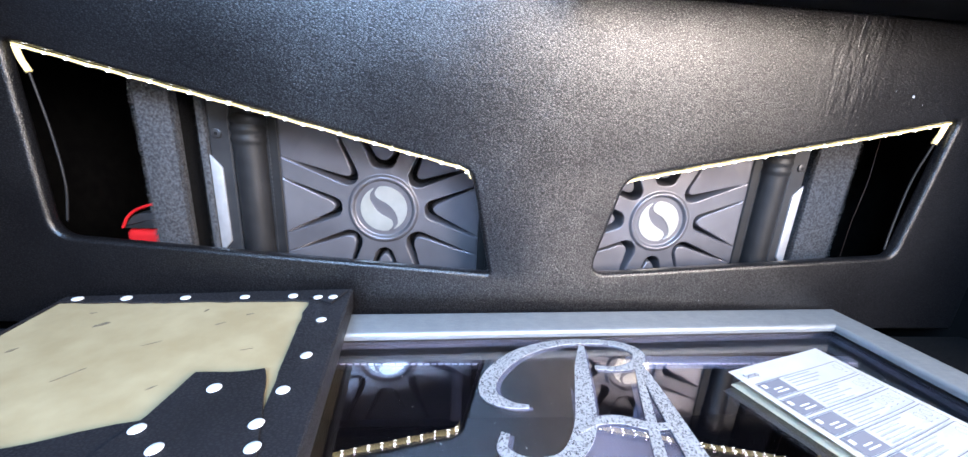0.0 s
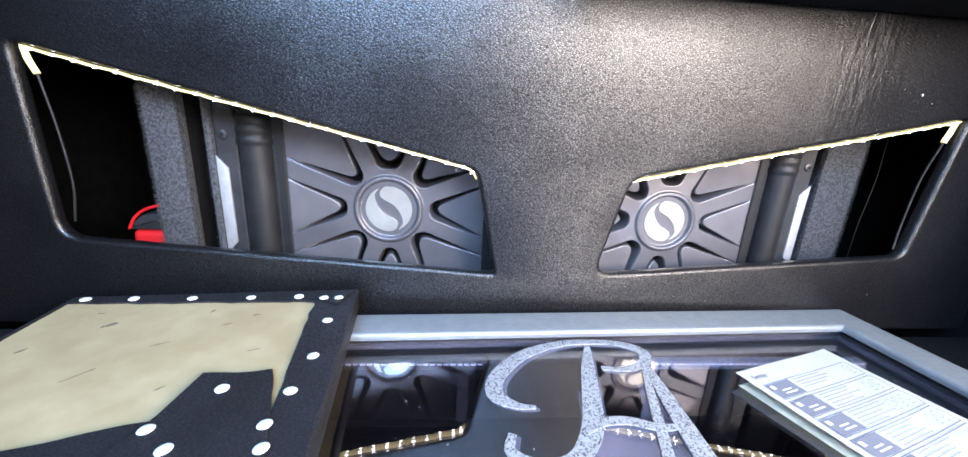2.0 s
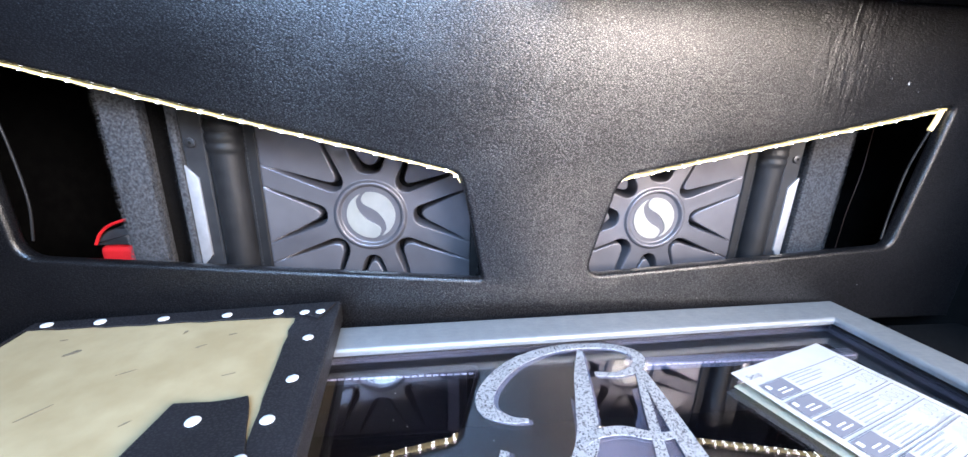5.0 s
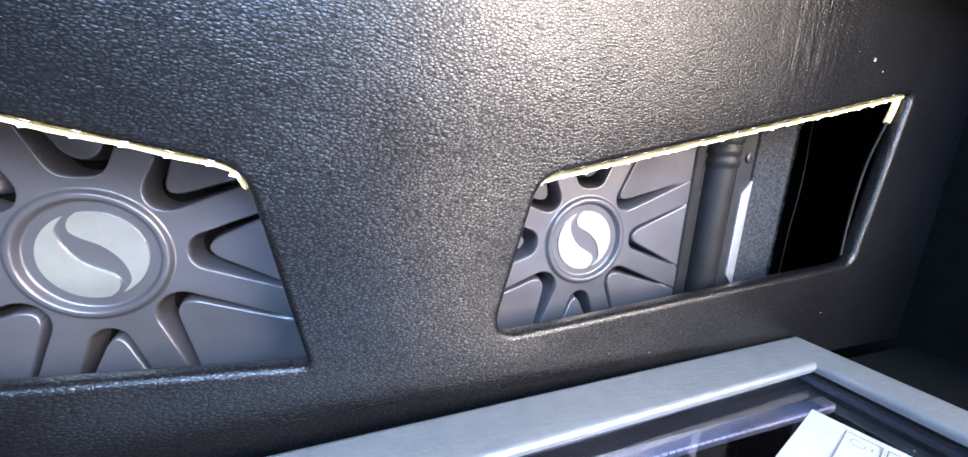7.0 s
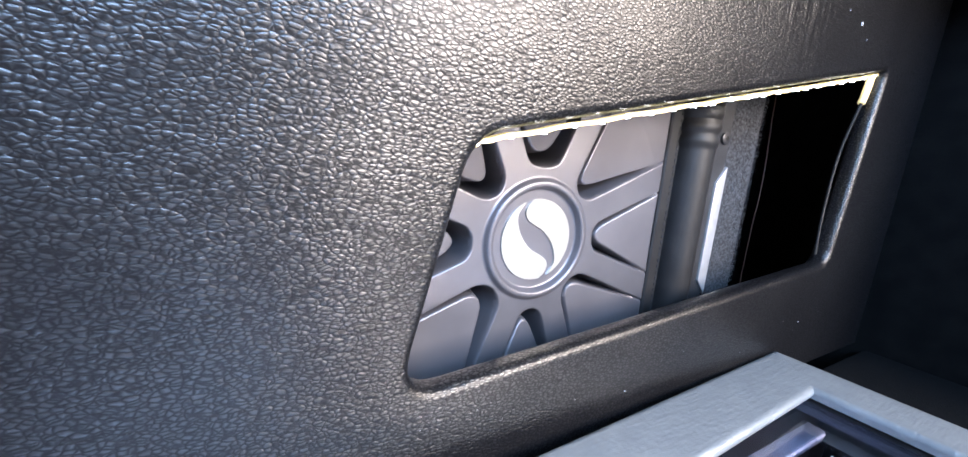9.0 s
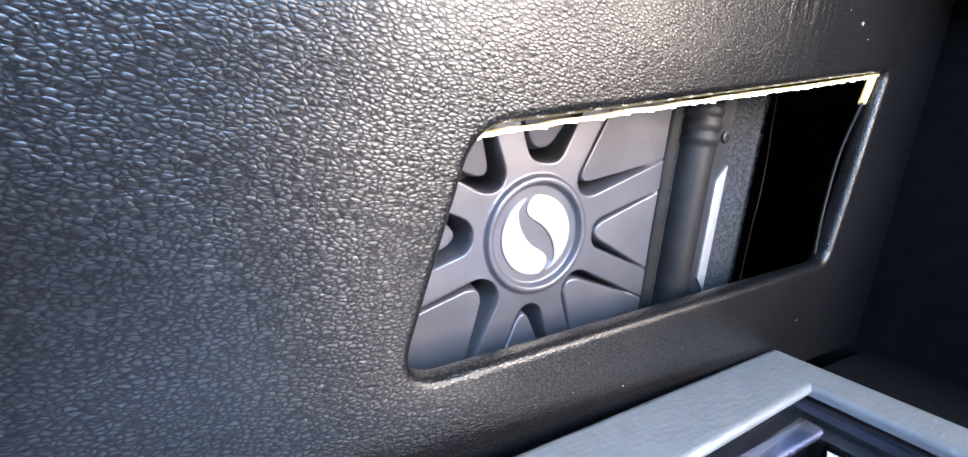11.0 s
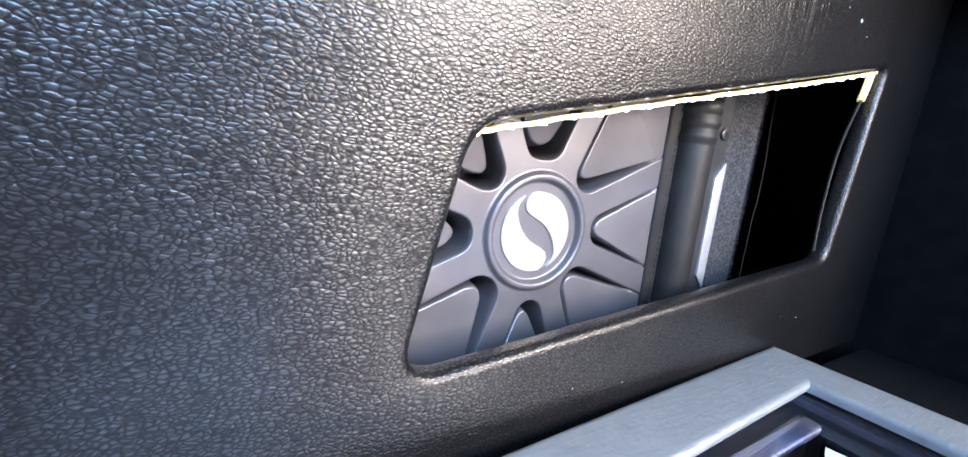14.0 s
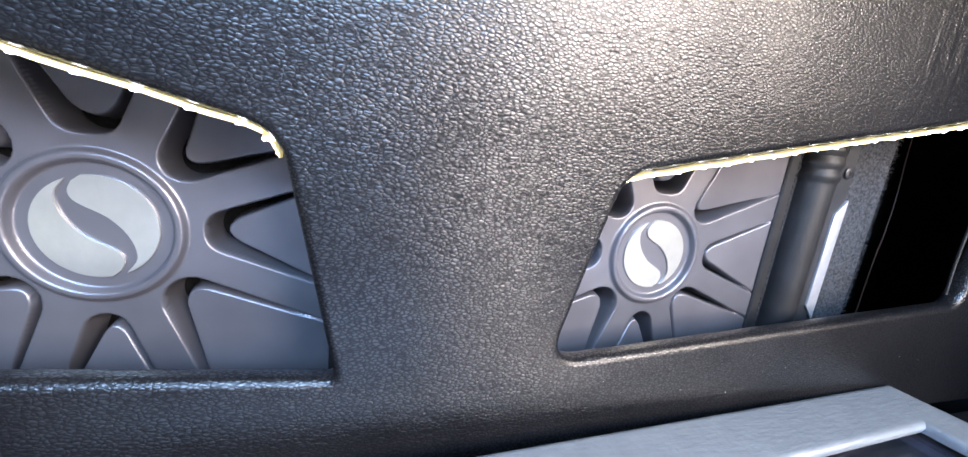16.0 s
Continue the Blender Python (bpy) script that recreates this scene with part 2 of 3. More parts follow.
def box(x0, x1, y0, y1, z0, z1, bevel=0.0, seg=2, bm=None):
    bm = bm or bmesh.new()
    m = Matrix.Translation(((x0 + x1) / 2, (y0 + y1) / 2, (z0 + z1) / 2)) @ Matrix.Diagonal((x1 - x0, y1 - y0, z1 - z0, 1))
    made = bmesh.ops.create_cube(bm, size=1, matrix=m)
    if bevel:
        edges = list({e for v in made["verts"] for e in v.link_edges})
        bmesh.ops.bevel(bm, geom=edges, offset=bevel, segments=seg, affect="EDGES", profile=0.5)
    return bm


def slab(poly, lo, hi, axis="z", bevel=0.0, bm=None, seg=2):
    """A flat outline given thickness: along z (outline in x, y) or along y (outline in x, z)."""
    bm = bm or bmesh.new()
    put = (lambda u, v, w: (u, v, w)) if axis == "z" else (lambda u, v, w: (u, w, v))
    n = len(poly)
    a = [bm.verts.new(put(u, v, lo)) for u, v in poly]
    b = [bm.verts.new(put(u, v, hi)) for u, v in poly]
    fs = [bm.faces.new(a), bm.faces.new(b)] + [bm.faces.new((a[i], a[(i + 1) % n], b[(i + 1) % n], b[i])) for i in range(n)]
    bmesh.ops.recalc_face_normals(bm, faces=fs)
    if bevel:
        rim = [e for f in fs[:2] for e in f.edges]
        bmesh.ops.bevel(bm, geom=rim, offset=bevel, segments=seg, affect="EDGES", profile=0.5)
    return bm


def rounded(poly, radii, steps=7):
    """The outline with its corners rounded."""
    out, n = [], len(poly)
    for i, p in enumerate(poly):
        p = Vector(p)
        a, b = (Vector(poly[i - 1]) - p), (Vector(poly[(i + 1) % n]) - p)
        r = radii[i] if isinstance(radii, (list, tuple)) else radii
        pa, pb = p + a.normalized() * r, p + b.normalized() * r
        for k in range(steps + 1):
            t = k / steps
            out.append(tuple(pa * (1 - t) ** 2 + p * 2 * t * (1 - t) + pb * t * t))
    return out


def disc(x, y, z, r, depth, axis="z", seg=20, bevel=0.0, bm=None):
    poly = [(x + r * math.cos(i * math.tau / seg), (y if axis == "z" else z) + r * math.sin(i * math.tau / seg)) for i in range(seg)]
    lo = z if axis == "z" else y
    return slab(poly, lo, lo + depth, axis, bevel, bm)


def tube(points, r, bm=None, seg=8, caps=True):
    bm = bm or bmesh.new()
    pts = [Vector(p) for p in points]
    rings = []
    for i, p in enumerate(pts):
        d = (pts[min(i + 1, len(pts) - 1)] - pts[max(i - 1, 0)]).normalized()
        side = d.cross(Vector((0.13, 0.31, 0.94))).normalized()
        up = d.cross(side)
        rr = r[i] if isinstance(r, (list, tuple)) else r
        rings.append([bm.verts.new(p + rr * (side * math.cos(a * math.tau / seg) + up * math.sin(a * math.tau / seg))) for a in range(seg)])
    for a, b in zip(rings, rings[1:]):
        for k in range(seg):
            bm.faces.new((a[k], a[(k + 1) % seg], b[(k + 1) % seg], b[k]))
    if caps:
        bm.faces.new(rings[0][::-1])
        bm.faces.new(rings[-1])
    return bm


def glide(points, n):
    """A smooth line through the points."""
    p = [Vector(q) for q in points]
    p = [2 * p[0] - p[1]] + p + [2 * p[-1] - p[-2]]
    out, spans = [], len(p) - 3
    for i in range(n + 1):
        s = min(i / n * spans, spans - 1e-6)
        k, t = int(s), s - int(s)
        a, b, c, d = p[k:k + 4]
        out.append(0.5 * ((2 * b) + (c - a) * t + (2 * a - 5 * b + 4 * c - d) * t * t + (3 * b - a - 3 * c + d) * t ** 3))
    return out


# ---- structure ----
FRONT = 0.530
RIGHT_HOLE = [(0.411, 0.037), (0.784, 0.068), (0.805, 0.228), (0.439, 0.148)]
LEFT_HOLE = [(0.296, 0.036), (-0.141, 0.067), (-0.144, 0.2475), (0.2715, 0.151)]


def panel_with_holes(outline, holes, y, thick, edge):
    """A board in the x-z plane with its edges rolled over, open at the holes."""
    cu = bpy.data.curves.new("outline", "CURVE")
    cu.dimensions, cu.fill_mode, cu.extrude, cu.bevel_depth, cu.bevel_resolution, cu.offset = "2D", "BOTH", thick / 2 - edge, edge, 3, -edge
    for poly in [outline] + holes:
        s = cu.splines.new("POLY")
        s.points.add(len(poly) - 1)
        for q, (u, v) in zip(s.points, poly):
            q.co = (u, v, 0, 1)
        s.use_cyclic_u = True
    ob = bpy.data.objects.new("outline", cu)
    scene.collection.objects.link(ob)
    me = bpy.data.meshes.new_from_object(ob.evaluated_get(bpy.context.evaluated_depsgraph_get()))
    bpy.data.objects.remove(ob)
    bm = bmesh.new()
    bm.from_mesh(me)
    bmesh.ops.remove_doubles(bm, verts=bm.verts, dist=1e-5)
    bmesh.ops.transform(bm, verts=bm.verts, matrix=Matrix.Translation((0, y + thick / 2, 0)) @ Matrix.Rotation(radians(90), 4, "X"))
    return bm


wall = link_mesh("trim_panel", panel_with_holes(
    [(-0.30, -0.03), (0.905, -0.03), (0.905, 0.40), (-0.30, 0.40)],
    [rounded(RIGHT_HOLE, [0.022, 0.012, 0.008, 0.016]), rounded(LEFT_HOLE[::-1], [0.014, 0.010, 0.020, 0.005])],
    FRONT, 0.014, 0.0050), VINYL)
tagged(wall, "black grained vinyl panel with two flared openings", "panel", kind="structure")

tagged(link_mesh("floor", box(-0.36, 1.02, -0.62, 1.0, -0.17, -0.15), CARPET_BLACK), "black carpeted boot floor", "floor", kind="structure")
tagged(link_mesh("wall_east", box(0.92, 0.95, 0.30, 1.0, -0.15, 0.42), LINING), "dark lined boot side wall", "wall", kind="structure")
# upper part is unseen extra height, added to block low sky from the panel
tagged(link_mesh("wall_west", box(-0.35, -0.32, -0.60, 1.0, -0.15, 0.64), LINING), "dark lined boot side wall", "wall", kind="structure")
tagged(link_mesh("wall_north", box(-0.32, 0.92, 0.96, 1.0, -0.15, 0.42), LINING), "dark back wall behind the speakers", "wall", kind="structure")
tagged(link_mesh("wall_south", box(-0.32, 0.95, -0.62, -0.58, -0.15, 0.05), LINING), "dark boot sill", "wall", kind="structure")
tagged(link_mesh("ceiling", box(0.36, 0.918, 0.435, 0.528, 0.321, 0.345, 0.006), LINING), "dark underside of the boot gutter, added unseen on the west side", "ceiling", kind="structure")
# out of view; added to darken the left end of the panel
tagged(link_mesh("west_light_block", box(-0.318, -0.12, -0.20, 0.528, 0.318, 0.34, 0.006), LINING), "dark underside of the boot gutter, added unseen on the west side", "ceiling", kind="structure")
# out of view; added to keep lamp light off the panel's right end
tagged(link_mesh("wall_light_block", box(0.855, 0.95, 0.262, 0.298, -0.149, 0.60, 0.01), LINING), "unseen dark slab added to shade the right of the panel", "wall", kind="structure")
# lid is out of view; added to cut sky light from above
lid = box(-0.34, 0.95, -0.56, 0.56, -0.012, 0.012, 0.01)
bmesh.ops.transform(lid, verts=lid.verts, matrix=pose(0, 0.03, 0.86, -49, 0, 0))
tagged(link_mesh("sky_block_lid", lid, LINING), "unseen dark boot lid, added to block the sky", "boot lid", kind="structure")
tagged(link_mesh("floor_ledge", box(-0.30, 0.772, 0.5225, 0.529, -0.06, -0.036), VINYL_FINE), "black vinyl ledge at the foot of the panel", "ledge", kind="structure")
tagged(link_mesh("ceiling_rear", box(-0.32, 0.92, 0.552, 0.958, 0.30, 0.33), LINING), "dark underside of the shelf over the speakers", "ceiling", kind="structure")

# carpeted floor beside and before the glass
tagged(link_mesh("floor_cover", box(0.775, 0.918, -0.5, 0.527, -0.06, -0.035, 0.006), CARPET_BLACK), "black carpet beside the framed glass", "carpet", kind="structure")

# ---- glass-topped tray ----
G = -0.017                      # top of the glass
FLARE = 0.06
frame_thing = empty("glass_tray", (0.35, 0.30, -0.15))
tagged(frame_thing, "glass-topped tray with a scuffed silver frame", "tray")


def tray_part(name, bm, mat, label="", parent=None):
    """Parts are modelled in world places and then hung under the tray."""
    ob = part(name, bm, mat, parent or frame_thing, label)
    if parent is None:
        ob.matrix_parent_inverse = Matrix.Translation((-0.35, -0.30, 0.15))
    return ob


NEAR = -0.12
LX_IN, LX_OUT = 0.02, -0.017


SKEW = 0.045


def skewed(poly):
    return [(x, y - SKEW * (0.722 - x)) for x, y in poly]


def flare(x, y):
    return x + FLARE * (0.526 - y)


RIM_IN = skewed([(LX_IN, 0.489), (0.687, 0.489), (flare(0.684, NEAR), NEAR + 0.037), (LX_IN, NEAR + 0.037)])
RIM_OUT = skewed([(LX_OUT, 0.5292), (0.7245, 0.5292), (flare(0.724, NEAR), NEAR), (LX_OUT, NEAR)])


def frame_bar(i):
    """One mitred bar: flat on top, with a full rounded lip to the inside and a tighter outer edge."""
    prof = [(0.50, -0.034), (0.44, -0.0095), (0.05, -0.0085)]
    for k in range(7):
        a = radians(90 * k / 6)
        prof.append((0.10 * (1 - math.cos(a)), -0.0040 + 0.0040 * math.sin(a)))
    prof += [(0.15, 0.0), (0.90, 0.0)]
    for k in range(1, 5):
        a = radians(90 * k / 4)
        prof.append((0.92 + 0.08 * math.sin(a), -0.0032 + 0.0032 * math.cos(a)))
    prof += [(1.0, -0.034)]
    bm = bmesh.new()
    j = (i + 1) % 4
    rows = []
    for c in (i, j):
        a, b = Vector(RIM_IN[c]), Vector(RIM_OUT[c])
        rows.append([bm.verts.new((*(a + (b - a) * u), z)) for u, z in prof])
    for k in range(len(prof)):
        q = (k + 1) % len(prof)
        f = bm.faces.new((rows[0][k], rows[1][k], rows[1][q], rows[0][q]))
        f.smooth = 2 <= k < len(prof) - 2
    bmesh.ops.recalc_face_normals(bm, faces=bm.faces[:])
    return bm


for side in range(4):
    tray_part("frame_bar", frame_bar(side), SILVER_FILM, "scuffed silver bar with a rounded lip")


def inset(d, near=NEAR + 0.037):
    return skewed([(LX_IN + d, 0.489 - d), (0.687 - d, 0.489 - d), (flare(0.684, near) - d, near + d), (LX_IN + d, near + d)])


pane = tray_part("glass_pane", slab(inset(-0.0155), G - 0.006, G), GLASS, "dark tinted glass")
pane.visible_shadow = False


def strip_between(a, b, w, z0, z1, bm):
    """A straight bar from a to b, w wide to the inside."""
    a, b = Vector(a), Vector(b)
    s = (b - a).normalized()
    nrm = Vector((s.y, -s.x)) * w
    return slab([tuple(a), tuple(b), tuple(b + nrm), tuple(a + nrm)], z0, z1, "z", 0.0006, bm)


gasket = bmesh.new()
q = inset(-0.0155)
for i in range(4):
    d = (Vector(q[(i + 1) % 4]) - Vector(q[i])).normalized() * 0.0045
    strip_between(Vector(q[i]) + d, Vector(q[(i + 1) % 4]) - d, 0.0045, G + 0.0002, G + 0.0030, gasket)
tray_part("gasket", gasket, RUBBER, "black rubber seal round the glass")
tray_part("tray_floor", box(-0.01, 0.72, -0.11, 0.505, -0.148, -0.135), CARPET_BLACK, "black carpeted tray bottom")
tray_part("back_panel", box(-0.012, 0.752, 0.500, 0.512, -0.148, -0.036), CARPET_BLACK)
tray_part("side_panel", box(0.755, 0.77, -0.11, 0.52, -0.148, -0.036), CARPET_BLACK)
tray_part("side_panel", box(-0.03, -0.014, -0.11, 0.52, -0.148, -0.036), CARPET_BLACK)


def light_bar(x0, x1, label, bar_mat, lamp_mat):
    """A pale rounded bar with a row of small lamps along its upper front edge, under the glass."""
    bar = empty("light_bar", ((x0 + x1) / 2, 0.495, -0.135))
    tagged(bar, label, "light bar", "bars under the glass")
    h = (x1 - x0) / 2
    part("bar", slab(rounded([(-h, 0.073), (h, 0.073), (h, 0.082), (-h, 0.082)], 0.004), -0.006, 0.006, "y", 0.001), bar_mat, bar)
    for x in (-h * 0.8, h * 0.8):
        part("bracket", box(x - 0.006, x + 0.006, 0.001, 0.005, 0.0, 0.070), BLACK_PLASTIC, bar)
    n = int((x1 - x0) / 0.0075)
    first = part("lamp", box(-0.0027, 0.0027, -0.0015, 0.0, -0.0008, 0.0008, 0.0004), lamp_mat, bar)
    first.location = (-h + 0.008, -0.0062, 0.0805)
    for i in range(1, n):
        o = first.copy()
        scene.collection.objects.link(o)
        o.location.x = -h + 0.008 + i * (2 * h - 0.016) / (n - 1)
    return bar


LAMP_DIM = glow("small_lamp", (0.95, 0.97, 1.0), 0.9)
light_bar(0.455, 0.735, "pale blue metal bar with small lit lamps under the glass", BAR_BLUE, LAMP_DIM)
light_bar(0.035, 0.290, "dull grey metal bar with small unlit lamps under the glass", STEEL, TACK)

# ---- monogram on the glass ----


def stroke(points, widths, z0, z1, n=34, shift=(0, 0)):
    """A flat letter stroke of changing width along a smooth line."""
    line = glide([(x, y, 0) for x, y in points], n)
    ws = glide([(w, 0, 0) for w in widths], n)
    left, right = [], []
    for i, p in enumerate(line):
        d = (line[min(i + 1, n)] - line[max(i - 1, 0)]).normalized()
        nrm = Vector((-d.y, d.x, 0)) * max(ws[i].x, 0.0006) / 2
        left.append(p + nrm)
        right.append(p - nrm)
    bm = bmesh.new()
    sx, sy = shift
    rows = [[bm.verts.new((p.x + sx, p.y + sy, z)) for p, z in ((a, z0), (a, z1), (b, z1), (b, z0))] for a, b in zip(left, right)]
    for a, b in zip(rows, rows[1:]):
        for k in range(4):
            bm.faces.new((a[k], a[(k + 1) % 4], b[(k + 1) % 4], b[k]))
    bm.faces.new(rows[0][::-1])
    bm.faces.new(rows[-1])
    bmesh.ops.recalc_face_normals(bm, faces=bm.faces)
    return bm


STROKES = [
    # sweep of the P: from the inner curl, round the left, over the top and into the bowl
    ([(0.3168, 0.3795), (0.3021, 0.3816), (0.2865, 0.3941), (0.2918, 0.4190), (0.3209, 0.4502), (0.3668, 0.4690), (0.4148, 0.4690), (0.4377, 0.4544), (0.4315, 0.4357), (0.4086, 0.4264), (0.3877, 0.4284)],
     [0.003, 0.007, 0.014, 0.014, 0.012, 0.009, 0.008, 0.012, 0.010, 0.006, 0.005]),
    # stem of the P with its foot curl
    ([(0.3856, 0.4627), (0.3752, 0.4294), (0.3657, 0.3931), (0.3543, 0.3567), (0.3345, 0.3317), (0.3095, 0.3276), (0.2918, 0.3379), (0.2948, 0.3535)],
     [0.005, 0.012, 0.015, 0.016, 0.012, 0.009, 0.008, 0.006]),
    # left leg of the A
    ([(0.4273, 0.4274), (0.4169, 0.3931), (0.4043, 0.3515), (0.3918, 0.3098), (0.3836, 0.2839)], [0.004, 0.007, 0.008, 0.009, 0.010]),
    # right leg of the A
    ([(0.4315, 0.4294), (0.4284, 0.3931), (0.4252, 0.3515), (0.4221, 0.3098), (0.4211, 0.2839)], [0.006, 0.012, 0.015, 0.017, 0.018]),
    # cross stroke of the A
    ([(0.3470, 0.3515), (0.3627, 0.3619), (0.3836, 0.3639), (0.4065, 0.3567), (0.4273, 0.3587)], [0.003, 0.007, 0.008, 0.007, 0.004]),
]
LOW = 1.0233


def lay(x, y):
    """Letters and leaflet are drawn a little small; this spreads them to their true size on the glass."""
    return 0.25 + (x - 0.25) * LOW, 0.134 + (y - 0.134) * LOW


STROKES = [([lay(*p) for p in pts], [w * LOW for w in ws]) for pts, ws in STROKES]
mono = empty("monogram", (0.36, 0.37, G))
tagged(mono, "glittering silver script letters P A on the glass", "lettering")
for k, (pts, ws) in enumerate(STROKES):
    for name, mat, z0, z1, wf in (("glitter_stroke", GLITTER, 0.0002, 0.0012, 1.0),):
        part(name, stroke([(x - 0.36, y - 0.37) for x, y in pts], [w * wf for w in ws], z0 + k * 0.0002, z1 + k * 0.0002), mat, mono)
    # pale copy under each stroke stands for its reflection in the glass's back
    part("reflection_frost", stroke([(x - 0.36, y - 0.37) for x, y in pts], ws, -0.0092 - k * 0.0003, -0.0082 - k * 0.0003, shift=(0.0045, 0.0035)), FROST_REFLECTION, mono, "pale offset copy of the letters, painted in place of their reflection")

plate = [(0.362, 0.415), (0.367, 0.401), (0.371, 0.390), (0.379, 0.381), (0.401, 0.377), (0.413, 0.395), (0.420, 0.420), (0.431, 0.424), (0.433, 0.400), (0.430, 0.370), (0.425, 0.335), (0.420, 0.300), (0.345, 0.300), (0.333, 0.330), (0.345, 0.352), (0.356, 0.385)]
part("frosted_plate", slab([(x - 0.36, y - 0.37) for x, y in plate], -0.0108, -0.0100), FROST_REFLECTION, mono, "pale frosted plate under the letters")

# ---- folded leaflet ----


def leaflet_sheet(w, h, curl, lift, n=14):
    """A sheet of paper that curls up along its side."""
    bm = bmesh.new()
    g = [[None] * (n + 1) for _ in range(n + 1)]
    for i in range(n + 1):
        for j in range(n + 1):
            u, v = i / n, j / n
            g[i][j] = bm.verts.new((u * w, -v * h, lift + curl * (0.5 * (1 - u) ** 2 + 0.5 * (1 - v) ** 3) + 0.0006 * math.sin(5 * u + 3 * v)))
    for i in range(n):
        for j in range(n):
            bm.faces.new((g[i][j], g[i + 1][j], g[i + 1][j + 1], g[i][j + 1]))
    bmesh.ops.solidify(bm, geom=bm.faces[:], thickness=0.0004)
    return bm


LW, LH = 0.137, 0.210


def sheet_z(u, v, curl, lift):
    return lift + curl * (0.5 * (1 - u) ** 2 + 0.5 * (1 - v) ** 3) + 0.0006 * math.sin(5 * u + 3 * v)


leaf = empty("leaflet", (*lay(0.501, 0.409), G), 18.4)
tagged(leaf, "folded white instruction leaflet lying on the glass", "leaflet")
part("lower_fold", leaflet_sheet(LW, LH, 0.002, 0.0005), PAPER_OLD, leaf, "cream lower fold of the leaflet")
for c in leaf.children:
    c.location = (-0.0035, -0.007, 0)
part("upper_fold", leaflet_sheet(LW, LH, 0.006, 0.0042), PAPER, leaf, "white printed sheet")


def on_sheet(poly, mat, name, bm=None):
    """A thin patch of print that follows the top sheet; poly in parts of its width and height."""
    own = bm or bmesh.new()
    own.faces.new([own.verts.new((u * LW, -v * LH, sheet_z(u, v, 0.006, 0.0042) + 0.0004)) for u, v in poly][::-1])
    return own


def print_bar(bm, u0, u1, v0, v1):
    n = max(1, int((u1 - u0) / 0.08))
    for k in range(n):
        a, b = u0 + (u1 - u0) * k / n, u0 + (u1 - u0) * (k + 1) / n
        on_sheet([(a, v0), (b, v0), (b, v1), (a, v1)], INK, "", bm)


rng = random.Random(4)


def word(text, size, place, mat, parent, label):
    """Printed letters, a hair proud of the sheet."""
    cu = bpy.data.curves.new("word", "FONT")
    cu.body, cu.size, cu.extrude = text, size, 0.00006
    ob = bpy.data.objects.new("word", cu)
    scene.collection.objects.link(ob)
    me = bpy.data.meshes.new_from_object(ob.evaluated_get(bpy.context.evaluated_depsgraph_get()))
    bpy.data.objects.remove(ob)
    bm = bmesh.new()
    bm.from_mesh(me)
    bmesh.ops.transform(bm, verts=bm.verts, matrix=Matrix.Translation(place))
    return part("printed_word", bm, mat, parent, label)


word("Setup", 0.0075, (0.055 * LW, -0.062 * LH, sheet_z(0.055, 0.04, 0.006, 0.0042) + 0.0005), INK_BLOCK, leaf, "small printed heading")
for row in range(9):
    v0 = 0.095 + row * 0.098
    v1 = v0 + 0.088
    rule, lines = bmesh.new(), bmesh.new()
    for a, b, c, d in ((0.05, 0.95, v0, v0 + 0.003), (0.05, 0.95, v1 - 0.003, v1), (0.05, 0.055, v0, v1), (0.945, 0.95, v0, v1)):
        print_bar(rule, a, b, c, d)
    part("table_rule", rule, INK_BLOCK, leaf, "thin printed frame")
    block = bmesh.new()
    for k in range(5):
        a = 0.058 + k * 0.045
        on_sheet([(a, v0 + 0.005), (a + 0.045, v0 + 0.005), (a + 0.045, v1 - 0.005), (a, v1 - 0.005)], INK, "", block)
    part("heading_block", block, INK_BLOCK, leaf, "blue-grey printed heading block")
    for k in range(rng.choice((4, 5))):
        print_bar(lines, 0.32, 0.32 + rng.uniform(0.24, 0.38), v0 + 0.011 + k * 0.0155, v0 + 0.0150 + k * 0.0155)
    part("text_block", lines, INK, leaf, "grey printed lines")
    for k in range(rng.choice((1, 2, 3))):
        cu_, cv_ = 0.88 - k * 0.075, v0 + 0.036
        ring = [(cu_ + 0.028 * math.cos(a * math.tau / 14), cv_ + 0.019 * math.sin(a * math.tau / 14)) for a in range(14)]
        core = [(cu_ + 0.025 * math.cos(a * math.tau / 14), cv_ + 0.017 * math.sin(a * math.tau / 14)) for a in range(14)]
        mark = bmesh.new()
        for a in range(14):
            on_sheet([ring[a], ring[(a + 1) % 14], core[(a + 1) % 14], core[a]], INK, "", mark)
        print_bar(mark, cu_ - 0.013, cu_ + 0.013, v0 + 0.066, v0 + 0.070)
        part("printed_mark", mark, INK, leaf, "small round printed drawing")
    tab = bmesh.new()
    q0 = v0 + 0.015
    for a, b, c, d in ((0.075, 0.108, q0, q0 + 0.020), (0.125, 0.21, q0 + 0.030, q0 + 0.036), (0.125, 0.235, q0 + 0.046, q0 + 0.052)):
        tab.faces.new([tab.verts.new((u * LW, -v * LH, sheet_z(u, v, 0.006, 0.0042) + 0.0007)) for u, v in ((a, c), (b, c), (b, d), (a, d))][::-1])
    part("printed_tab", tab, PAPER, leaf, "white marks in the printed block")

# ---- upturned cover board ----
board = empty("cover_board", (0.148, 0.514, 0.0), 6.0)
tagged(board, "upturned fibreboard cover wrapped in black vinyl with white tacks", "board")
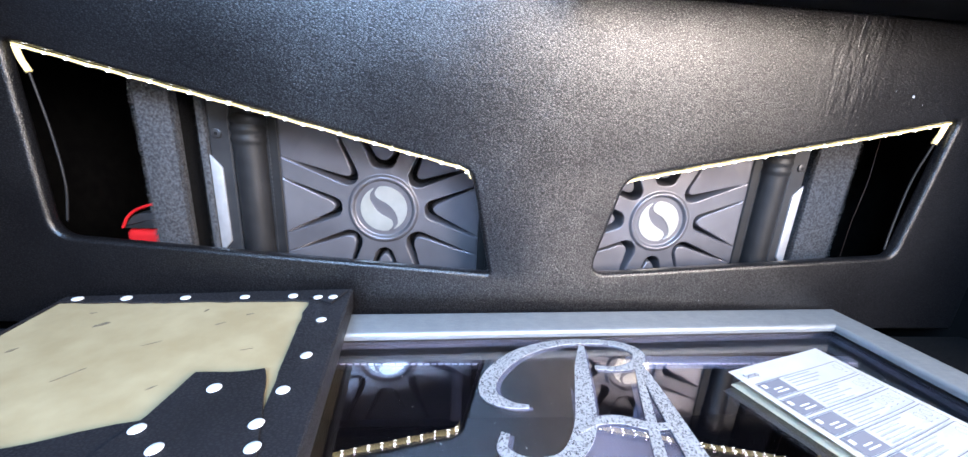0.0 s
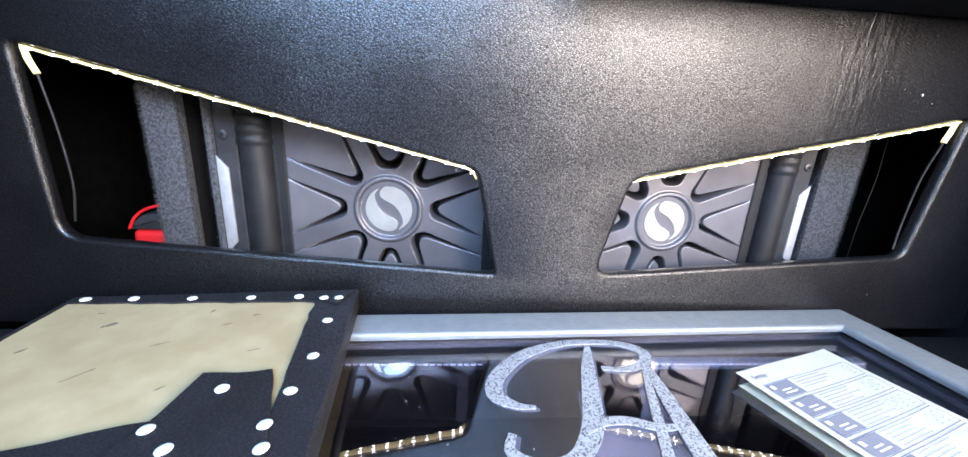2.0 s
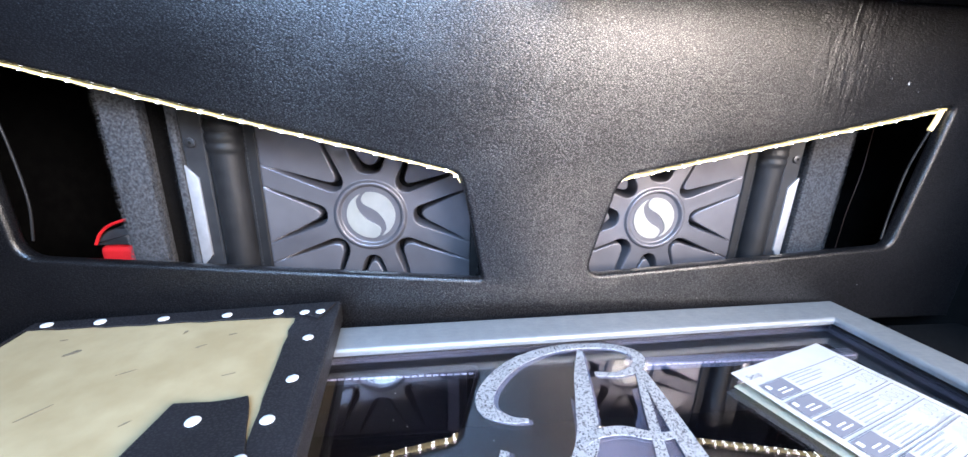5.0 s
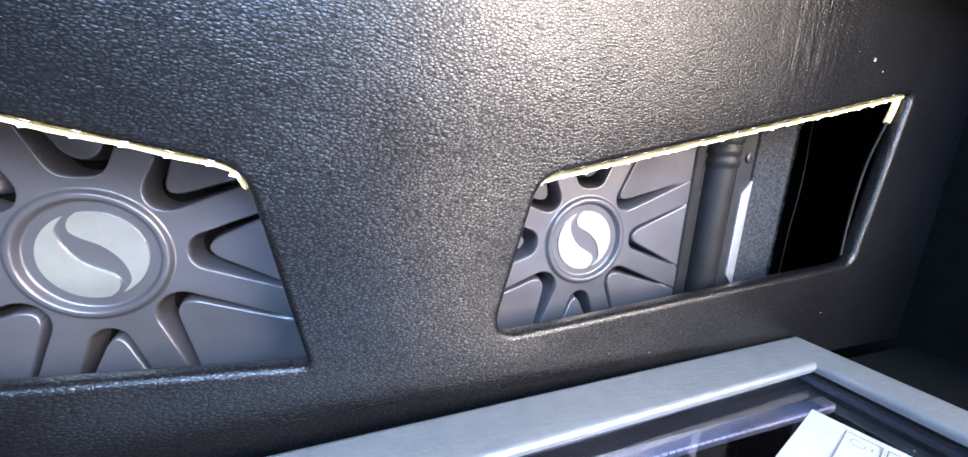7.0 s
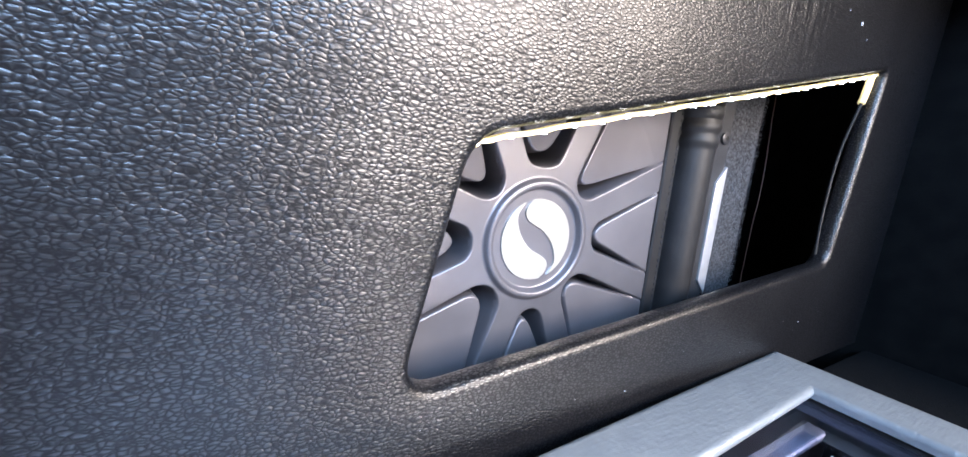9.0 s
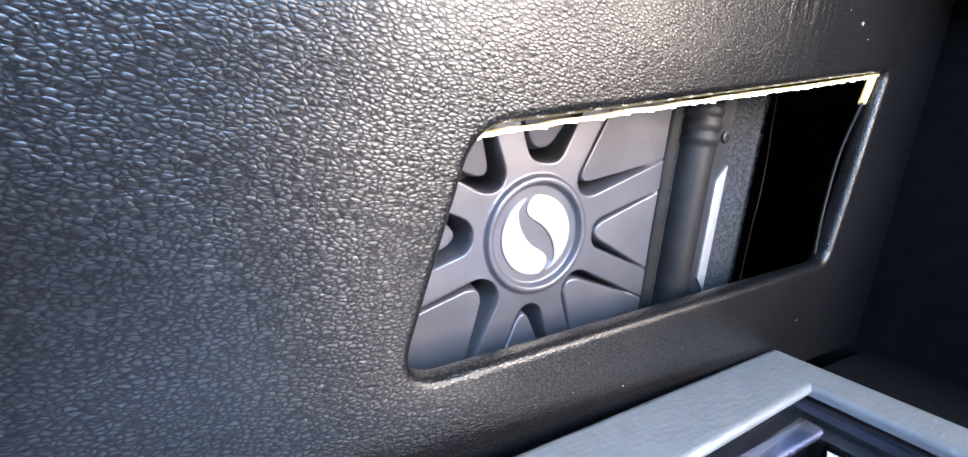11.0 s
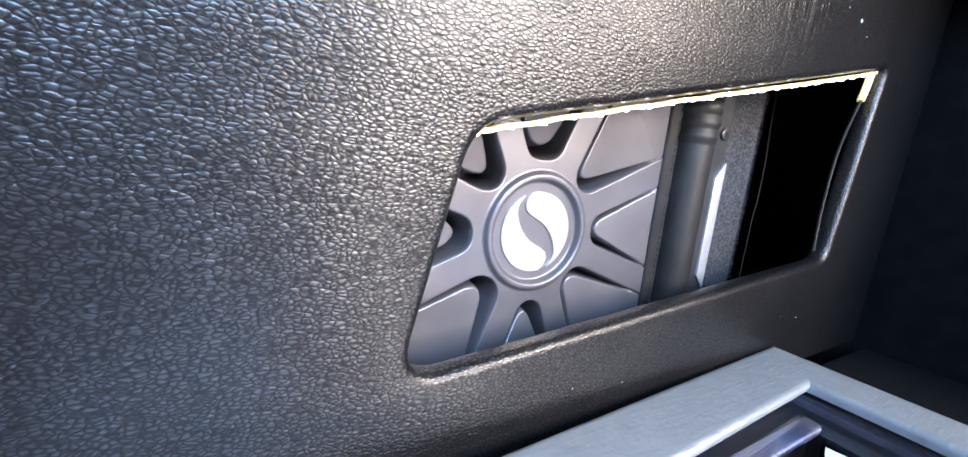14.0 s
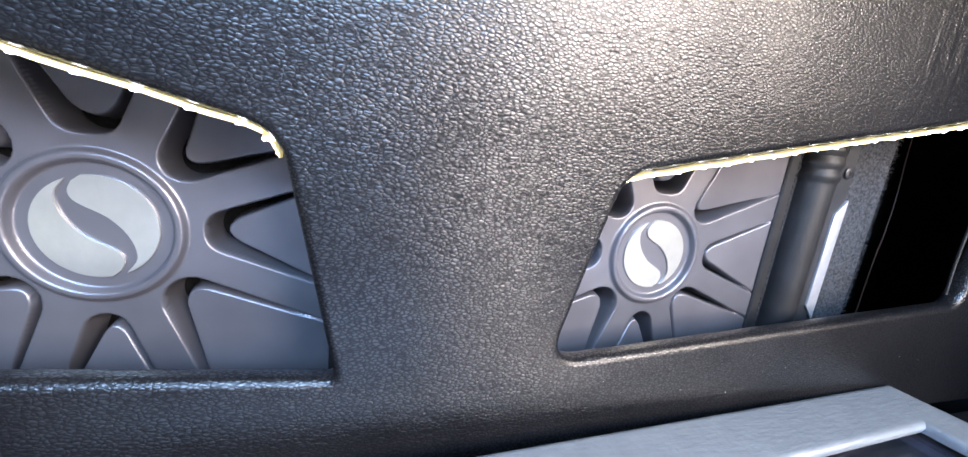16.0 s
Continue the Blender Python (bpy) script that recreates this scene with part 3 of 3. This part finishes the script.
BX0, BX1, BY0, BY1, BT = -0.252, 0.002, -0.255, 0.002, 0.0215
part("board", slab([(BX0 + 0.002, BY0 + 0.002), (BX1 - 0.002, BY0 + 0.002), (BX1 - 0.002, BY1 - 0.002), (BX0 + 0.002, BY1 - 0.002)], 0.002, BT - 0.0012, "z"), BOARD_WOOD, board, "bare tan fibreboard")


def flap(poly, z0=BT - 0.0011, z1=BT + 0.0006, seed=0, waver=0.0012):
    """A folded-over edge of vinyl whose cut edge wavers."""
    r = random.Random(seed)
    out = []
    for i, p in enumerate(poly):
        b = poly[(i + 1) % len(poly)]
        steps = max(2, int(math.dist(p, b) / 0.012))
        for k in range(steps):
            t = k / steps
            out.append((p[0] + (b[0] - p[0]) * t + (r.uniform(-waver, waver) if k else 0), p[1] + (b[1] - p[1]) * t + (r.uniform(-waver, waver) if k else 0)))
    return slab(out, z0, z1, "z", 0.0005, seg=1)


part("vinyl_flap", flap([(BX0, -0.010), (-0.15, -0.016), (-0.050, -0.021), (-0.034, -0.024), (0.0, -0.012), (BX1, BY1), (BX0, BY1)], seed=1), VINYL_FINE, board, "folded black vinyl edge")
part("vinyl_flap", flap([(-0.0345, -0.022), (-0.0330, -0.070), (-0.0300, -0.120), (-0.0275, -0.158), (-0.030, BY0), (BX1, BY0), (BX1, -0.004)], BT - 0.0011, BT + 0.0009, 2), VINYL_FINE, board, "folded black vinyl edge")
part("vinyl_flap", flap([(BX0, BY0), (-0.01, BY0), (-0.03, -0.20), (-0.088, -0.172), (-0.12, -0.178), (-0.152, -0.186), (BX0, -0.196)], BT - 0.0011, BT + 0.0013, 3), VINYL_FINE, board, "folded black vinyl edge")
part("vinyl_flap", flap([(-0.110, -0.235), (-0.012, -0.235), (-0.022, -0.190), (-0.029, -0.163), (-0.032, -0.150), (-0.0385, -0.131), (-0.060, -0.133), (-0.083, -0.1305), (-0.090, -0.171), (-0.098, -0.19)], BT + 0.0008, BT + 0.0028, 4, 0.0008), VINYL_FINE, board, "raised black vinyl patch tacked down")
part("vinyl_flap", flap([(-0.036, -0.018), (-0.012, -0.034), (-0.001, -0.006), (-0.008, -0.003)], BT + 0.001, BT + 0.003, 5, 0.0006), VINYL_FINE, board, "lifted vinyl corner fold")
for a, b in (((BX0, BY1), (BX1, BY1)), ((BX1, BY1), (BX1, BY0)), ((BX0, BY0), (BX0, BY1)), ((BX1, BY0), (BX0, BY0))):
    x0, x1, y0, y1 = min(a[0], b[0]), max(a[0], b[0]), min(a[1], b[1]), max(a[1], b[1])
    if x1 - x0 < 1e-6:
        x0, x1 = (x0 - 0.0015, x0 + 0.0015)
        y0, y1 = y0 + 0.0016, y1 - 0.0016
    else:
        y0, y1 = (y0 - 0.0015, y0 + 0.0015)
    part("vinyl_edge", box(x0, x1, y0, y1, 0.0005, BT + 0.0002, 0.0012), VINYL_FINE, board, "wrapped black vinyl edge")
TACKS = [(-0.2385, -0.005, 0), (-0.1985, -0.0065, 0), (-0.148, -0.0095, 0), (-0.0957, -0.0115, 0), (-0.0517, -0.0125, 0), (-0.0265, -0.0205, 1), (-0.0125, -0.021, 1), (-0.015, -0.0627, 0),
         (-0.0148, -0.1161, 0), (-0.0201, -0.1547, 0), (-0.0255, -0.1853, 1), (-0.0214, -0.2029, 1), (-0.0628, -0.150, 1), (-0.0884, -0.1814, 1), (-0.0711, -0.1974, 1)]
first = None
for x, y, up in TACKS:
    if first is None:
        bm = bmesh.new()
        bmesh.ops.create_uvsphere(bm, u_segments=20, v_segments=8, radius=0.0044, matrix=Matrix.Diagonal((1, 1, 0.28, 1)))
        first = o = part("tack", bm, TACK, board, "white tack head")
    else:
        o = first.copy()
        scene.collection.objects.link(o)
    o.location = (x, y, BT + (0.0029 if up else 0.0012))
    o.rotation_euler = (0.05 * math.sin(x * 90), 0.06 * math.cos(y * 80), 0)
for x, y, w, h, a in ((-0.190, -0.052, 0.006, 0.003, 40), (-0.098, -0.058, 0.004, 0.0012, 30), (-0.165, -0.12, 0.010, 0.0008, 50), (-0.08, -0.043, 0.004, 0.001, 20), (-0.20, -0.14, 0.006, 0.0008, 35), (-0.12, -0.033, 0.003, 0.0012, 70), (-0.062, -0.10, 0.005, 0.0005, 15), (-0.135, -0.085, 0.007, 0.0006, 28), (-0.225, -0.085, 0.004, 0.0015, 60), (-0.21, -0.03, 0.003, 0.001, 10), (-0.105, -0.14, 0.004, 0.0006, 44)):
    r = random.Random(int(1000 * (x + 1)))
    poly = []
    for k in range(14):
        t = k * math.tau / 14
        u, v = w * math.cos(t) * r.uniform(0.6, 1.1), h * math.sin(t) * r.uniform(0.5, 1.1)
        poly.append((x + u * math.cos(radians(a)) - v * math.sin(radians(a)), y + u * math.sin(radians(a)) + v * math.cos(radians(a))))
    part("scuff", slab(poly, BT - 0.0012, BT - 0.0009), SMUDGE, board, "dark scuff on the board")

# ---- speaker box and uprights ----
spk_box = tagged(link_mesh("speaker_box", box(-0.034, 0.700, 0.628, 0.93, -0.149, 0.285, 0.004), CARPET_BLACK), "black carpeted speaker box behind the panel", "speaker box")


def fuzz(bm, x0, x1, y, z0, z1, n, seed, length=0.0035):
    """Short carpet fibres that stand off an upright face and its edges."""
    r = random.Random(seed)
    for _ in range(n):
        edge = r.random() < 0.5
        x = r.choice((x0, x1)) if edge else r.uniform(x0, x1)
        p = Vector((x, y + r.uniform(0, 0.006) if edge else y, r.uniform(z0, z1)))
        d = Vector((r.uniform(-1, 1) + (2.0 if x >= x1 else -2.0 if x <= x0 else 0), -r.uniform(0.3, 1), r.uniform(-1, 1))).normalized() * r.uniform(0.3, 1) * length
        s = d.cross(Vector((r.uniform(-1, 1), r.uniform(-1, 1), r.uniform(-1, 1)))).normalized() * 0.00022
        bm.faces.new([bm.verts.new(q) for q in (p - s, p + s, p + d)])


def carpet_upright(x0, x1, y, label, seed):
    up = empty("carpet_upright", ((x0 + x1) / 2, y, -0.15))
    tagged(up, label, "upright", "carpeted uprights")
    h = (x1 - x0) / 2
    part("post", box(-h, h, -0.022, -0.006, 0.0, 0.438, 0.003), CARPET_GREY, up)
    # black part put where the gap behind the post lies in shade
    part("backing", box(-h + 0.002, h - 0.002, -0.0058, 0.05, 0.0, 0.436), CARPET_BLACK, up, "black backing, stands in for the shade behind the upright")
    bm = bmesh.new()
    fuzz(bm, -h, h, -0.022, 0.15, 0.40, 7000, seed, 0.0048)
    tagged(part("fibre_pile", bm, CARPET_GREY, up, "loose grey carpet fibres"), kind="stuff")


trim_edge = bmesh.new()
box(-0.0300, -0.0215, 0.594, 0.6275, -0.149, 0.28, 0.003, bm=trim_edge)
part("carpet_edge", trim_edge, CARPET_GREY, spk_box, "frayed grey carpet edge")
trim_pile = bmesh.new()
fuzz(trim_pile, -0.0300, -0.0215, 0.594, 0.02, 0.27, 900, 8, 0.0028)
tagged(part("fibre_pile", trim_pile, CARPET_GREY, spk_box, "loose grey carpet fibres"), kind="stuff")
carpet_upright(-0.079, -0.044, 0.60, "grey carpeted upright between the speaker box and the boot side", 3)
# starts at 0.722 so that a dark gap stands for the speaker frame's shade
carpet_upright(0.722, 0.775, 0.622, "grey carpeted upright between the speaker box and the boot side", 4)

# ---- subwoofers ----
HALF = 0.110


def ramp(a, b, x):
    t = np.clip((x - a) / (b - a), 0, 1)
    return t * t * (3 - 2 * t)


def cone_mesh(n=300):
    """A square cone with a hub, eight raised spokes, deep pockets and sloping panels between them."""
    s = np.linspace(-HALF, HALF, n)
    u, v = np.meshgrid(s, s, indexing="ij")
    r = np.hypot(u, v)
    a = np.arctan2(v, u)
    gap = np.full_like(u, 9.0)
    for deg in (21.5, 66, 114, 158.5, 201.5, 250, 290, 338.5):
        t = radians(deg)
        along = u * math.cos(t) + v * math.sin(t)
        across = np.abs(-u * math.sin(t) + v * math.cos(t))
        w = 0.0084 + 0.0010 * np.clip((r - 0.035) / 0.07, 0, 1)
        arm = np.where(along > 0, across - w, 9.0)
        blend = np.clip(0.5 + 0.5 * (arm - gap) / 0.005, 0, 1)
        gap = arm * (1 - blend) + gap * blend - 0.005 * blend * (1 - blend)
    web = 0.0428 + 0.002 * np.cos(4 * a)
    soft = 0.010
    mixv = np.clip(0.5 + 0.5 * ((r - web) - gap) / soft, 0, 1)
    gap = (r - web) * (1 - mixv) + gap * mixv - soft * mixv * (1 - mixv)
    sq = np.maximum(np.abs(u), np.abs(v))
    out = np.clip((r - 0.047) / 0.063, 0, 1)
    groove = 0.0064 * (1 - out) + 0.0020
    lift = ramp(0.62, 1.0, gap / groove)
    deep = -0.040 * (1 - 0.80 * out)
    panel = -0.0070 * (1 - out) - 0.0004
    h = (deep * (1 - lift) + panel * lift) * ramp(0.0, 0.0030, gap)
    h += 0.0030 * ramp(0.0390, 0.0358, r) - 0.0046 * ramp(0.0338, 0.0312, r)
    h = h * ramp(HALF - 0.0005, HALF - 0.005, sq) - 0.002 * ramp(HALF - 0.005, HALF - 0.0005, sq)
    verts = np.stack([u, -h, v], -1).reshape(-1, 3)
    i, j = np.meshgrid(np.arange(n - 1), np.arange(n - 1), indexing="ij")
    k = (i * n + j).ravel()
    faces = np.stack([k, k + n, k + n + 1, k + 1], -1)
    me = bpy.data.meshes.new("cone")
    me.from_pydata(verts.tolist(), [], faces.tolist())
    me.polygons.foreach_set("use_smooth", [True] * len(me.polygons))
    me.materials.append(CONE)
    return me


def square_ring(outer, inner, y0, y1, r_out, r_in, bevel=0.0012):
    """A flat square frame with rounded corners."""
    o = rounded([(-outer, -outer), (outer, -outer), (outer, outer), (-outer, outer)], r_out)
    c = rounded([(-inner, -inner), (inner, -inner), (inner, inner), (-inner, inner)], r_in)
    bm = bmesh.new()
    n = len(o)
    rings = []
    for d, y in ((0, y1), (0, y0 + bevel), (bevel, y0)):
        rings.append([bm.verts.new((x * (1 - d / outer), y, z * (1 - d / outer))) for x, z in o])
    for d, y in ((bevel, y0), (0, y0 + bevel), (0, y1)):
        rings.append([bm.verts.new((x * (1 + d / inner), y, z * (1 + d / inner))) for x, z in c])
    for a, b in zip(rings, rings[1:] + rings[:1]):
        for k in range(n):
            bm.faces.new((a[k], a[(k + 1) % n], b[(k + 1) % n], b[k]))
    bmesh.ops.recalc_face_normals(bm, faces=bm.faces)
    return bm


def surround_roll(c=0.1350, r=0.0160, corner=0.040):
    """The half-round roll that runs round the cone, pleated towards its corners."""
    path = []
    for q in range(4):
        base = q * math.pi / 2 + math.pi / 4
        cx, cz = (c - corner) * math.sqrt(2) * math.cos(base), (c - corner) * math.sqrt(2) * math.sin(base)
        for k in range(41):
            t = base - math.pi / 4 + k / 40 * math.pi / 2
            pleat = 0.085 * math.sin(k * math.pi / 2) if 0 < k < 40 else 0
            path.append((cx + corner * math.cos(t), cz + corner * math.sin(t), t, 1 + pleat))
        t = base + math.pi / 4
        nx, nz = math.cos(t), math.sin(t)
        ex, ez = cx + corner * nx, cz + corner * nz
        run = 2 * (c - corner)
        for k in range(1, 120):
            s = k / 120
            e = min(s, 1 - s) * run
            pleat = 0.10 * abs(math.sin(e / 0.010 * math.pi)) if e < 0.030 else 0
            path.append((ex - nz * s * run, ez + nx * s * run, t, 1 + pleat))
    bm = bmesh.new()
    rows = []
    for x, z, t, f in path:
        row = []
        for k in range(13):
            a = k / 12 * math.pi
            row.append(bm.verts.new((x + math.cos(t) * math.cos(a) * r * f, -math.sin(a) * r * f * 1.0, z + math.sin(t) * math.cos(a) * r * f)))
        rows.append(row)
    for a, b in zip(rows, rows[1:] + rows[:1]):
        for k in range(12):
            bm.faces.new((a[k], a[k + 1], b[k + 1], b[k]))
    bmesh.ops.recalc_face_normals(bm, faces=bm.faces)
    return bm


def comma(turn, R=0.0256):
    """One of the two comma shapes of the badge: a round head, a shoulder on the rim and a tail that runs out thin along it."""
    p = []
    for k in range(29):
        t = radians(100 - k * 166 / 28)
        p.append((math.cos(t), math.sin(t)))
    inner = glide([(*p[-1], 0), (0.60, -0.60, 0), (0.50, -0.18, 0), (0.20, 0.19, 0), (-0.18, 0.41, 0), (-0.34, 0.54, 0), (-0.38, 0.70, 0), (-0.31, 0.87, 0)], 30)
    p += [(q.x, q.y) for q in inner[1:]]
    c, s = math.cos(turn), math.sin(turn)
    return slab([(R * (x * c - y * s), R * (x * s + y * c)) for x, y in p], -0.0006, 0.0012, "y", 0.0)


def screw_head(r=0.0048):
    bm = disc(0, -0.0022, 0, r, 0.0022, "y", 20, 0.0008)
    return bm


def subwoofer(x, z):
    sub = empty("subwoofer", (x, 0.580, z))
    tagged(sub, "square grey subwoofer with spoked cone and black surround", "subwoofer", "subwoofers behind the panel")
    cone = new("cone", cone_mesh())
    cone.parent = sub
    tagged(cone, "satin grey spoked cone")
    for turn in (0.0, math.pi):
        o = part("badge", comma(turn), EMBLEM, cone, "bright metal comma-shaped badge")
        o.location = (0, 0.0010, 0)
    part("surround_band", square_ring(0.1200, 0.1070, -0.001, 0.006, 0.022, 0.012), RUBBER, sub, "stitched black rubber band")
    st = None
    for side in range(4):
        for k in range(44):
            q = -0.102 + k * 0.204 / 43
            if st is None:
                st = o = part("stitch", box(-0.0005, 0.0005, -0.0006, 0.0004, -0.0015, 0.0015, 0.0003, 1), BLACK_PLASTIC, sub)
            else:
                o = st.copy()
                scene.collection.objects.link(o)
            d = (0.1165, -0.0012, q)
            o.matrix_basis = Matrix.Rotation(side * math.pi / 2, 4, "Y") @ Matrix.Translation(d)
    part("surround_roll", surround_roll(), RUBBER, sub, "black half-round rubber surround")
    part("basket_frame", square_ring(0.1725, 0.1515, -0.006, 0.052, 0.012, 0.010, 0.0015), BLACK_PLASTIC, sub, "black mounting frame")
    for sx in (-1, 1):
        poly = [(sx * 0.1620, -0.040), (sx * 0.1732, -0.053), (sx * 0.1732, 0.053), (sx * 0.1620, 0.040)]
        part("silver_insert", slab(poly, -0.0080, -0.0050, "y", 0.0008), SILVER, sub, "silver trim strip with angled ends")
        for sz in (-1, 1):
            o = part("screw", screw_head(), STEEL, sub, "recessed dark screw head")
            o.location = (sx * 0.1640, -0.006, sz * 0.0745)
            # no hollow here: a near-black hexagon gives the shade inside the socket
            bm = disc(0, -0.0024, 0, 0.0018, 0.0022, "y", 6)
            o2 = part("socket", bm, DARK_SPOT, o, "flat dark hexagon, the shade of a socket put in as colour")
    return sub


right_sub = subwoofer(0.511, 0.090)
left_sub = copy_thing(right_sub, pose(0.1695, 0.604, 0.0885) @ Matrix.Scale(1.10, 4))

# ---- lamp strips along the openings ----


def led_strip(line, label, tail):
    """A flat silicone strip under the top edge of an opening, with pairs of small lamps; a tail and a wire hang at its outer end."""
    a, b = Vector(line[0]), Vector(line[-1])
    strip = empty("led_strip", tuple((a + b) / 2))
    tagged(strip, label, "light strip", "lamp strips in the openings")
    off = Matrix.Translation(-(a + b) / 2)

    def ribbon(points, y0, y1, t):
        bm = bmesh.new()
        rows = [[bm.verts.new((p.x, y, p.z + dz)) for y, dz in ((y0, 0), (y1, 0), (y1, -t), (y0, -t))] for p in points]
        for c, d in zip(rows, rows[1:]):
            for k in range(4):
                bm.faces.new((c[k], c[(k + 1) % 4], d[(k + 1) % 4], d[k]))
        bm.faces.new(rows[0][::-1])
        bm.faces.new(rows[-1])
        bmesh.ops.recalc_face_normals(bm, faces=bm.faces)
        bmesh.ops.transform(bm, verts=bm.verts, matrix=off)
        return bm

    pts = glide(line, 60)
    for i, p in enumerate(pts):
        p.z += 0.0004 * math.sin(i * 1.7)
    part("ribbon", ribbon(pts, FRONT + 0.0045, FRONT + 0.0115, 0.0020), STRIP, strip, "glowing yellow-white silicone ribbon")
    length = sum((q - p).length for p, q in zip(pts, pts[1:]))
    n = int(length / 0.0167)
    chip = None
    for i in range(n):
        s, k = (i + 0.5) / n * length, 0
        while k < 59 and s > (pts[k + 1] - pts[k]).length:
            s -= (pts[k + 1] - pts[k]).length
            k += 1
        p = pts[k].lerp(pts[k + 1], min(s / (pts[k + 1] - pts[k]).length, 1)) - (a + b) / 2
        for y in (FRONT + 0.0055, FRONT + 0.0104):
            if chip is None:
                chip = o = part("led", box(-0.0018, 0.0018, -0.0013, 0.0013, -0.0009, 0.0008, 0.0003, 1), LED, strip, "bright white lamp")
            else:
                o = chip.copy()
                scene.collection.objects.link(o)
            o.location = (p.x, y - (a + b).y / 2, p.z - 0.0013)
    part("tail", tube([Vector(q) - (a + b) / 2 for q in glide(tail[:3], 10)], 0.0026), STRIP, strip, "bright folded end of the strip")
    part("wire", tube([Vector(q) - (a + b) / 2 for q in glide(tail[2:], 20)], 0.0011), RUBBER, strip, "thin dark feed wire")
    return strip


YM = FRONT + 0.008
led_strip([(0.441, YM, 0.1450), (0.452, YM, 0.1485), (0.60, YM, 0.1815), (0.70, YM, 0.2030), (0.801, YM, 0.2255)], "lit warm-white lamp strip along the top of the opening",
          [(0.800, YM, 0.225), (0.797, YM, 0.213), (0.793, YM, 0.202), (0.787, YM + 0.004, 0.16), (0.782, YM + 0.003, 0.11), (0.778, YM, 0.075)])
led_strip([(0.2715, YM, 0.1420), (0.266, YM, 0.1500), (0.252, YM, 0.1550), (0.10, YM, 0.1900), (-0.02, YM, 0.2172), (-0.138, YM, 0.2445)], "lit warm-white lamp strip along the top of the opening",
          [(-0.1385, YM, 0.243), (-0.1365, YM, 0.232), (-0.132, YM, 0.221), (-0.129, YM + 0.003, 0.17), (-0.1265, YM + 0.002, 0.12), (-0.131, YM, 0.082)])

# ---- things in the side cavities ----
bag = empty("tool_case", (-0.108, 0.640, -0.15))
tagged(bag, "red and black case with a curved handle beside the upright", "case")
part("base_block", box(-0.03, 0.03, -0.04, 0.04, 0.0, 0.035, 0.004), BLACK_PLASTIC, bag)
part("shell", box(-0.028, 0.028, -0.035, 0.035, 0.036, 0.203, 0.008, 3), RED, bag, "glossy red shell")
part("lid", slab(rounded([(-0.032, 0.204), (0.032, 0.204), (0.032, 0.228), (-0.012, 0.222)], 0.006), -0.036, 0.036, "y", 0.002), BLACK_PLASTIC, bag, "black lid")
part("handle", tube(glide([(-0.025, -0.038, 0.206), (-0.016, -0.039, 0.220), (0.000, -0.040, 0.231), (0.03, -0.038, 0.240)], 20), 0.0017), RED, bag, "thin curved red handle")

tagged(link_mesh("loose_wire", tube(glide([(0.806, 0.61, 0.30), (0.810, 0.61, 0.20), (0.806, 0.605, 0.15), (0.797, 0.60, 0.11), (0.795, 0.60, 0.07), (0.797, 0.60, -0.148)], 40), 0.00045), COPPER), "thin copper-brown loose wire hanging beside the upright", "wire")

# ---- specks on the panel ----
for x, z, r, mat, lab in ((0.738, 0.249, 0.0014, DUST, "tiny pale dust speck on the panel"), (0.333, 0.271, 0.0013, DARK_SPOT, "tiny dark mark on the panel"),
                          (0.752, 0.241, 0.0006, DUST, "tiny pale dust speck on the panel"), (0.716, 0.253, 0.0005, DUST, "tiny pale dust speck on the panel")):
    tagged(link_mesh("speck", disc(x, FRONT - 0.0004, z, r, 0.0006, "y", 9), mat), lab, "speck", "specks on the panel")

# ---- dust on the glass and on the lower band of the panel ----


def dust(name, n, spot, seed, label):
    """Scattered flecks, each a tiny faceted grain."""
    r = random.Random(seed)
    bm = bmesh.new()
    for _ in range(n):
        p = Vector(spot(r))
        size = r.choice((0.00018, 0.00025, 0.0004)) * r.uniform(0.7, 1.3)
        bmesh.ops.create_icosphere(bm, subdivisions=1, radius=size, matrix=Matrix.Translation(p))
    return tagged(link_mesh(name, bm, DUST), label, "dust", kind="stuff")


dust("glass_dust", 90, lambda r: (r.uniform(0.17, 0.67), r.uniform(0.20, 0.44), G + 0.0002), 11, "pale dust flecks on the glass")
dust("panel_dust", 16, lambda r: (r.uniform(0.42, 0.80), FRONT - 0.0001, r.uniform(0.0, 0.035)), 12, "pale dust flecks on the lower panel")
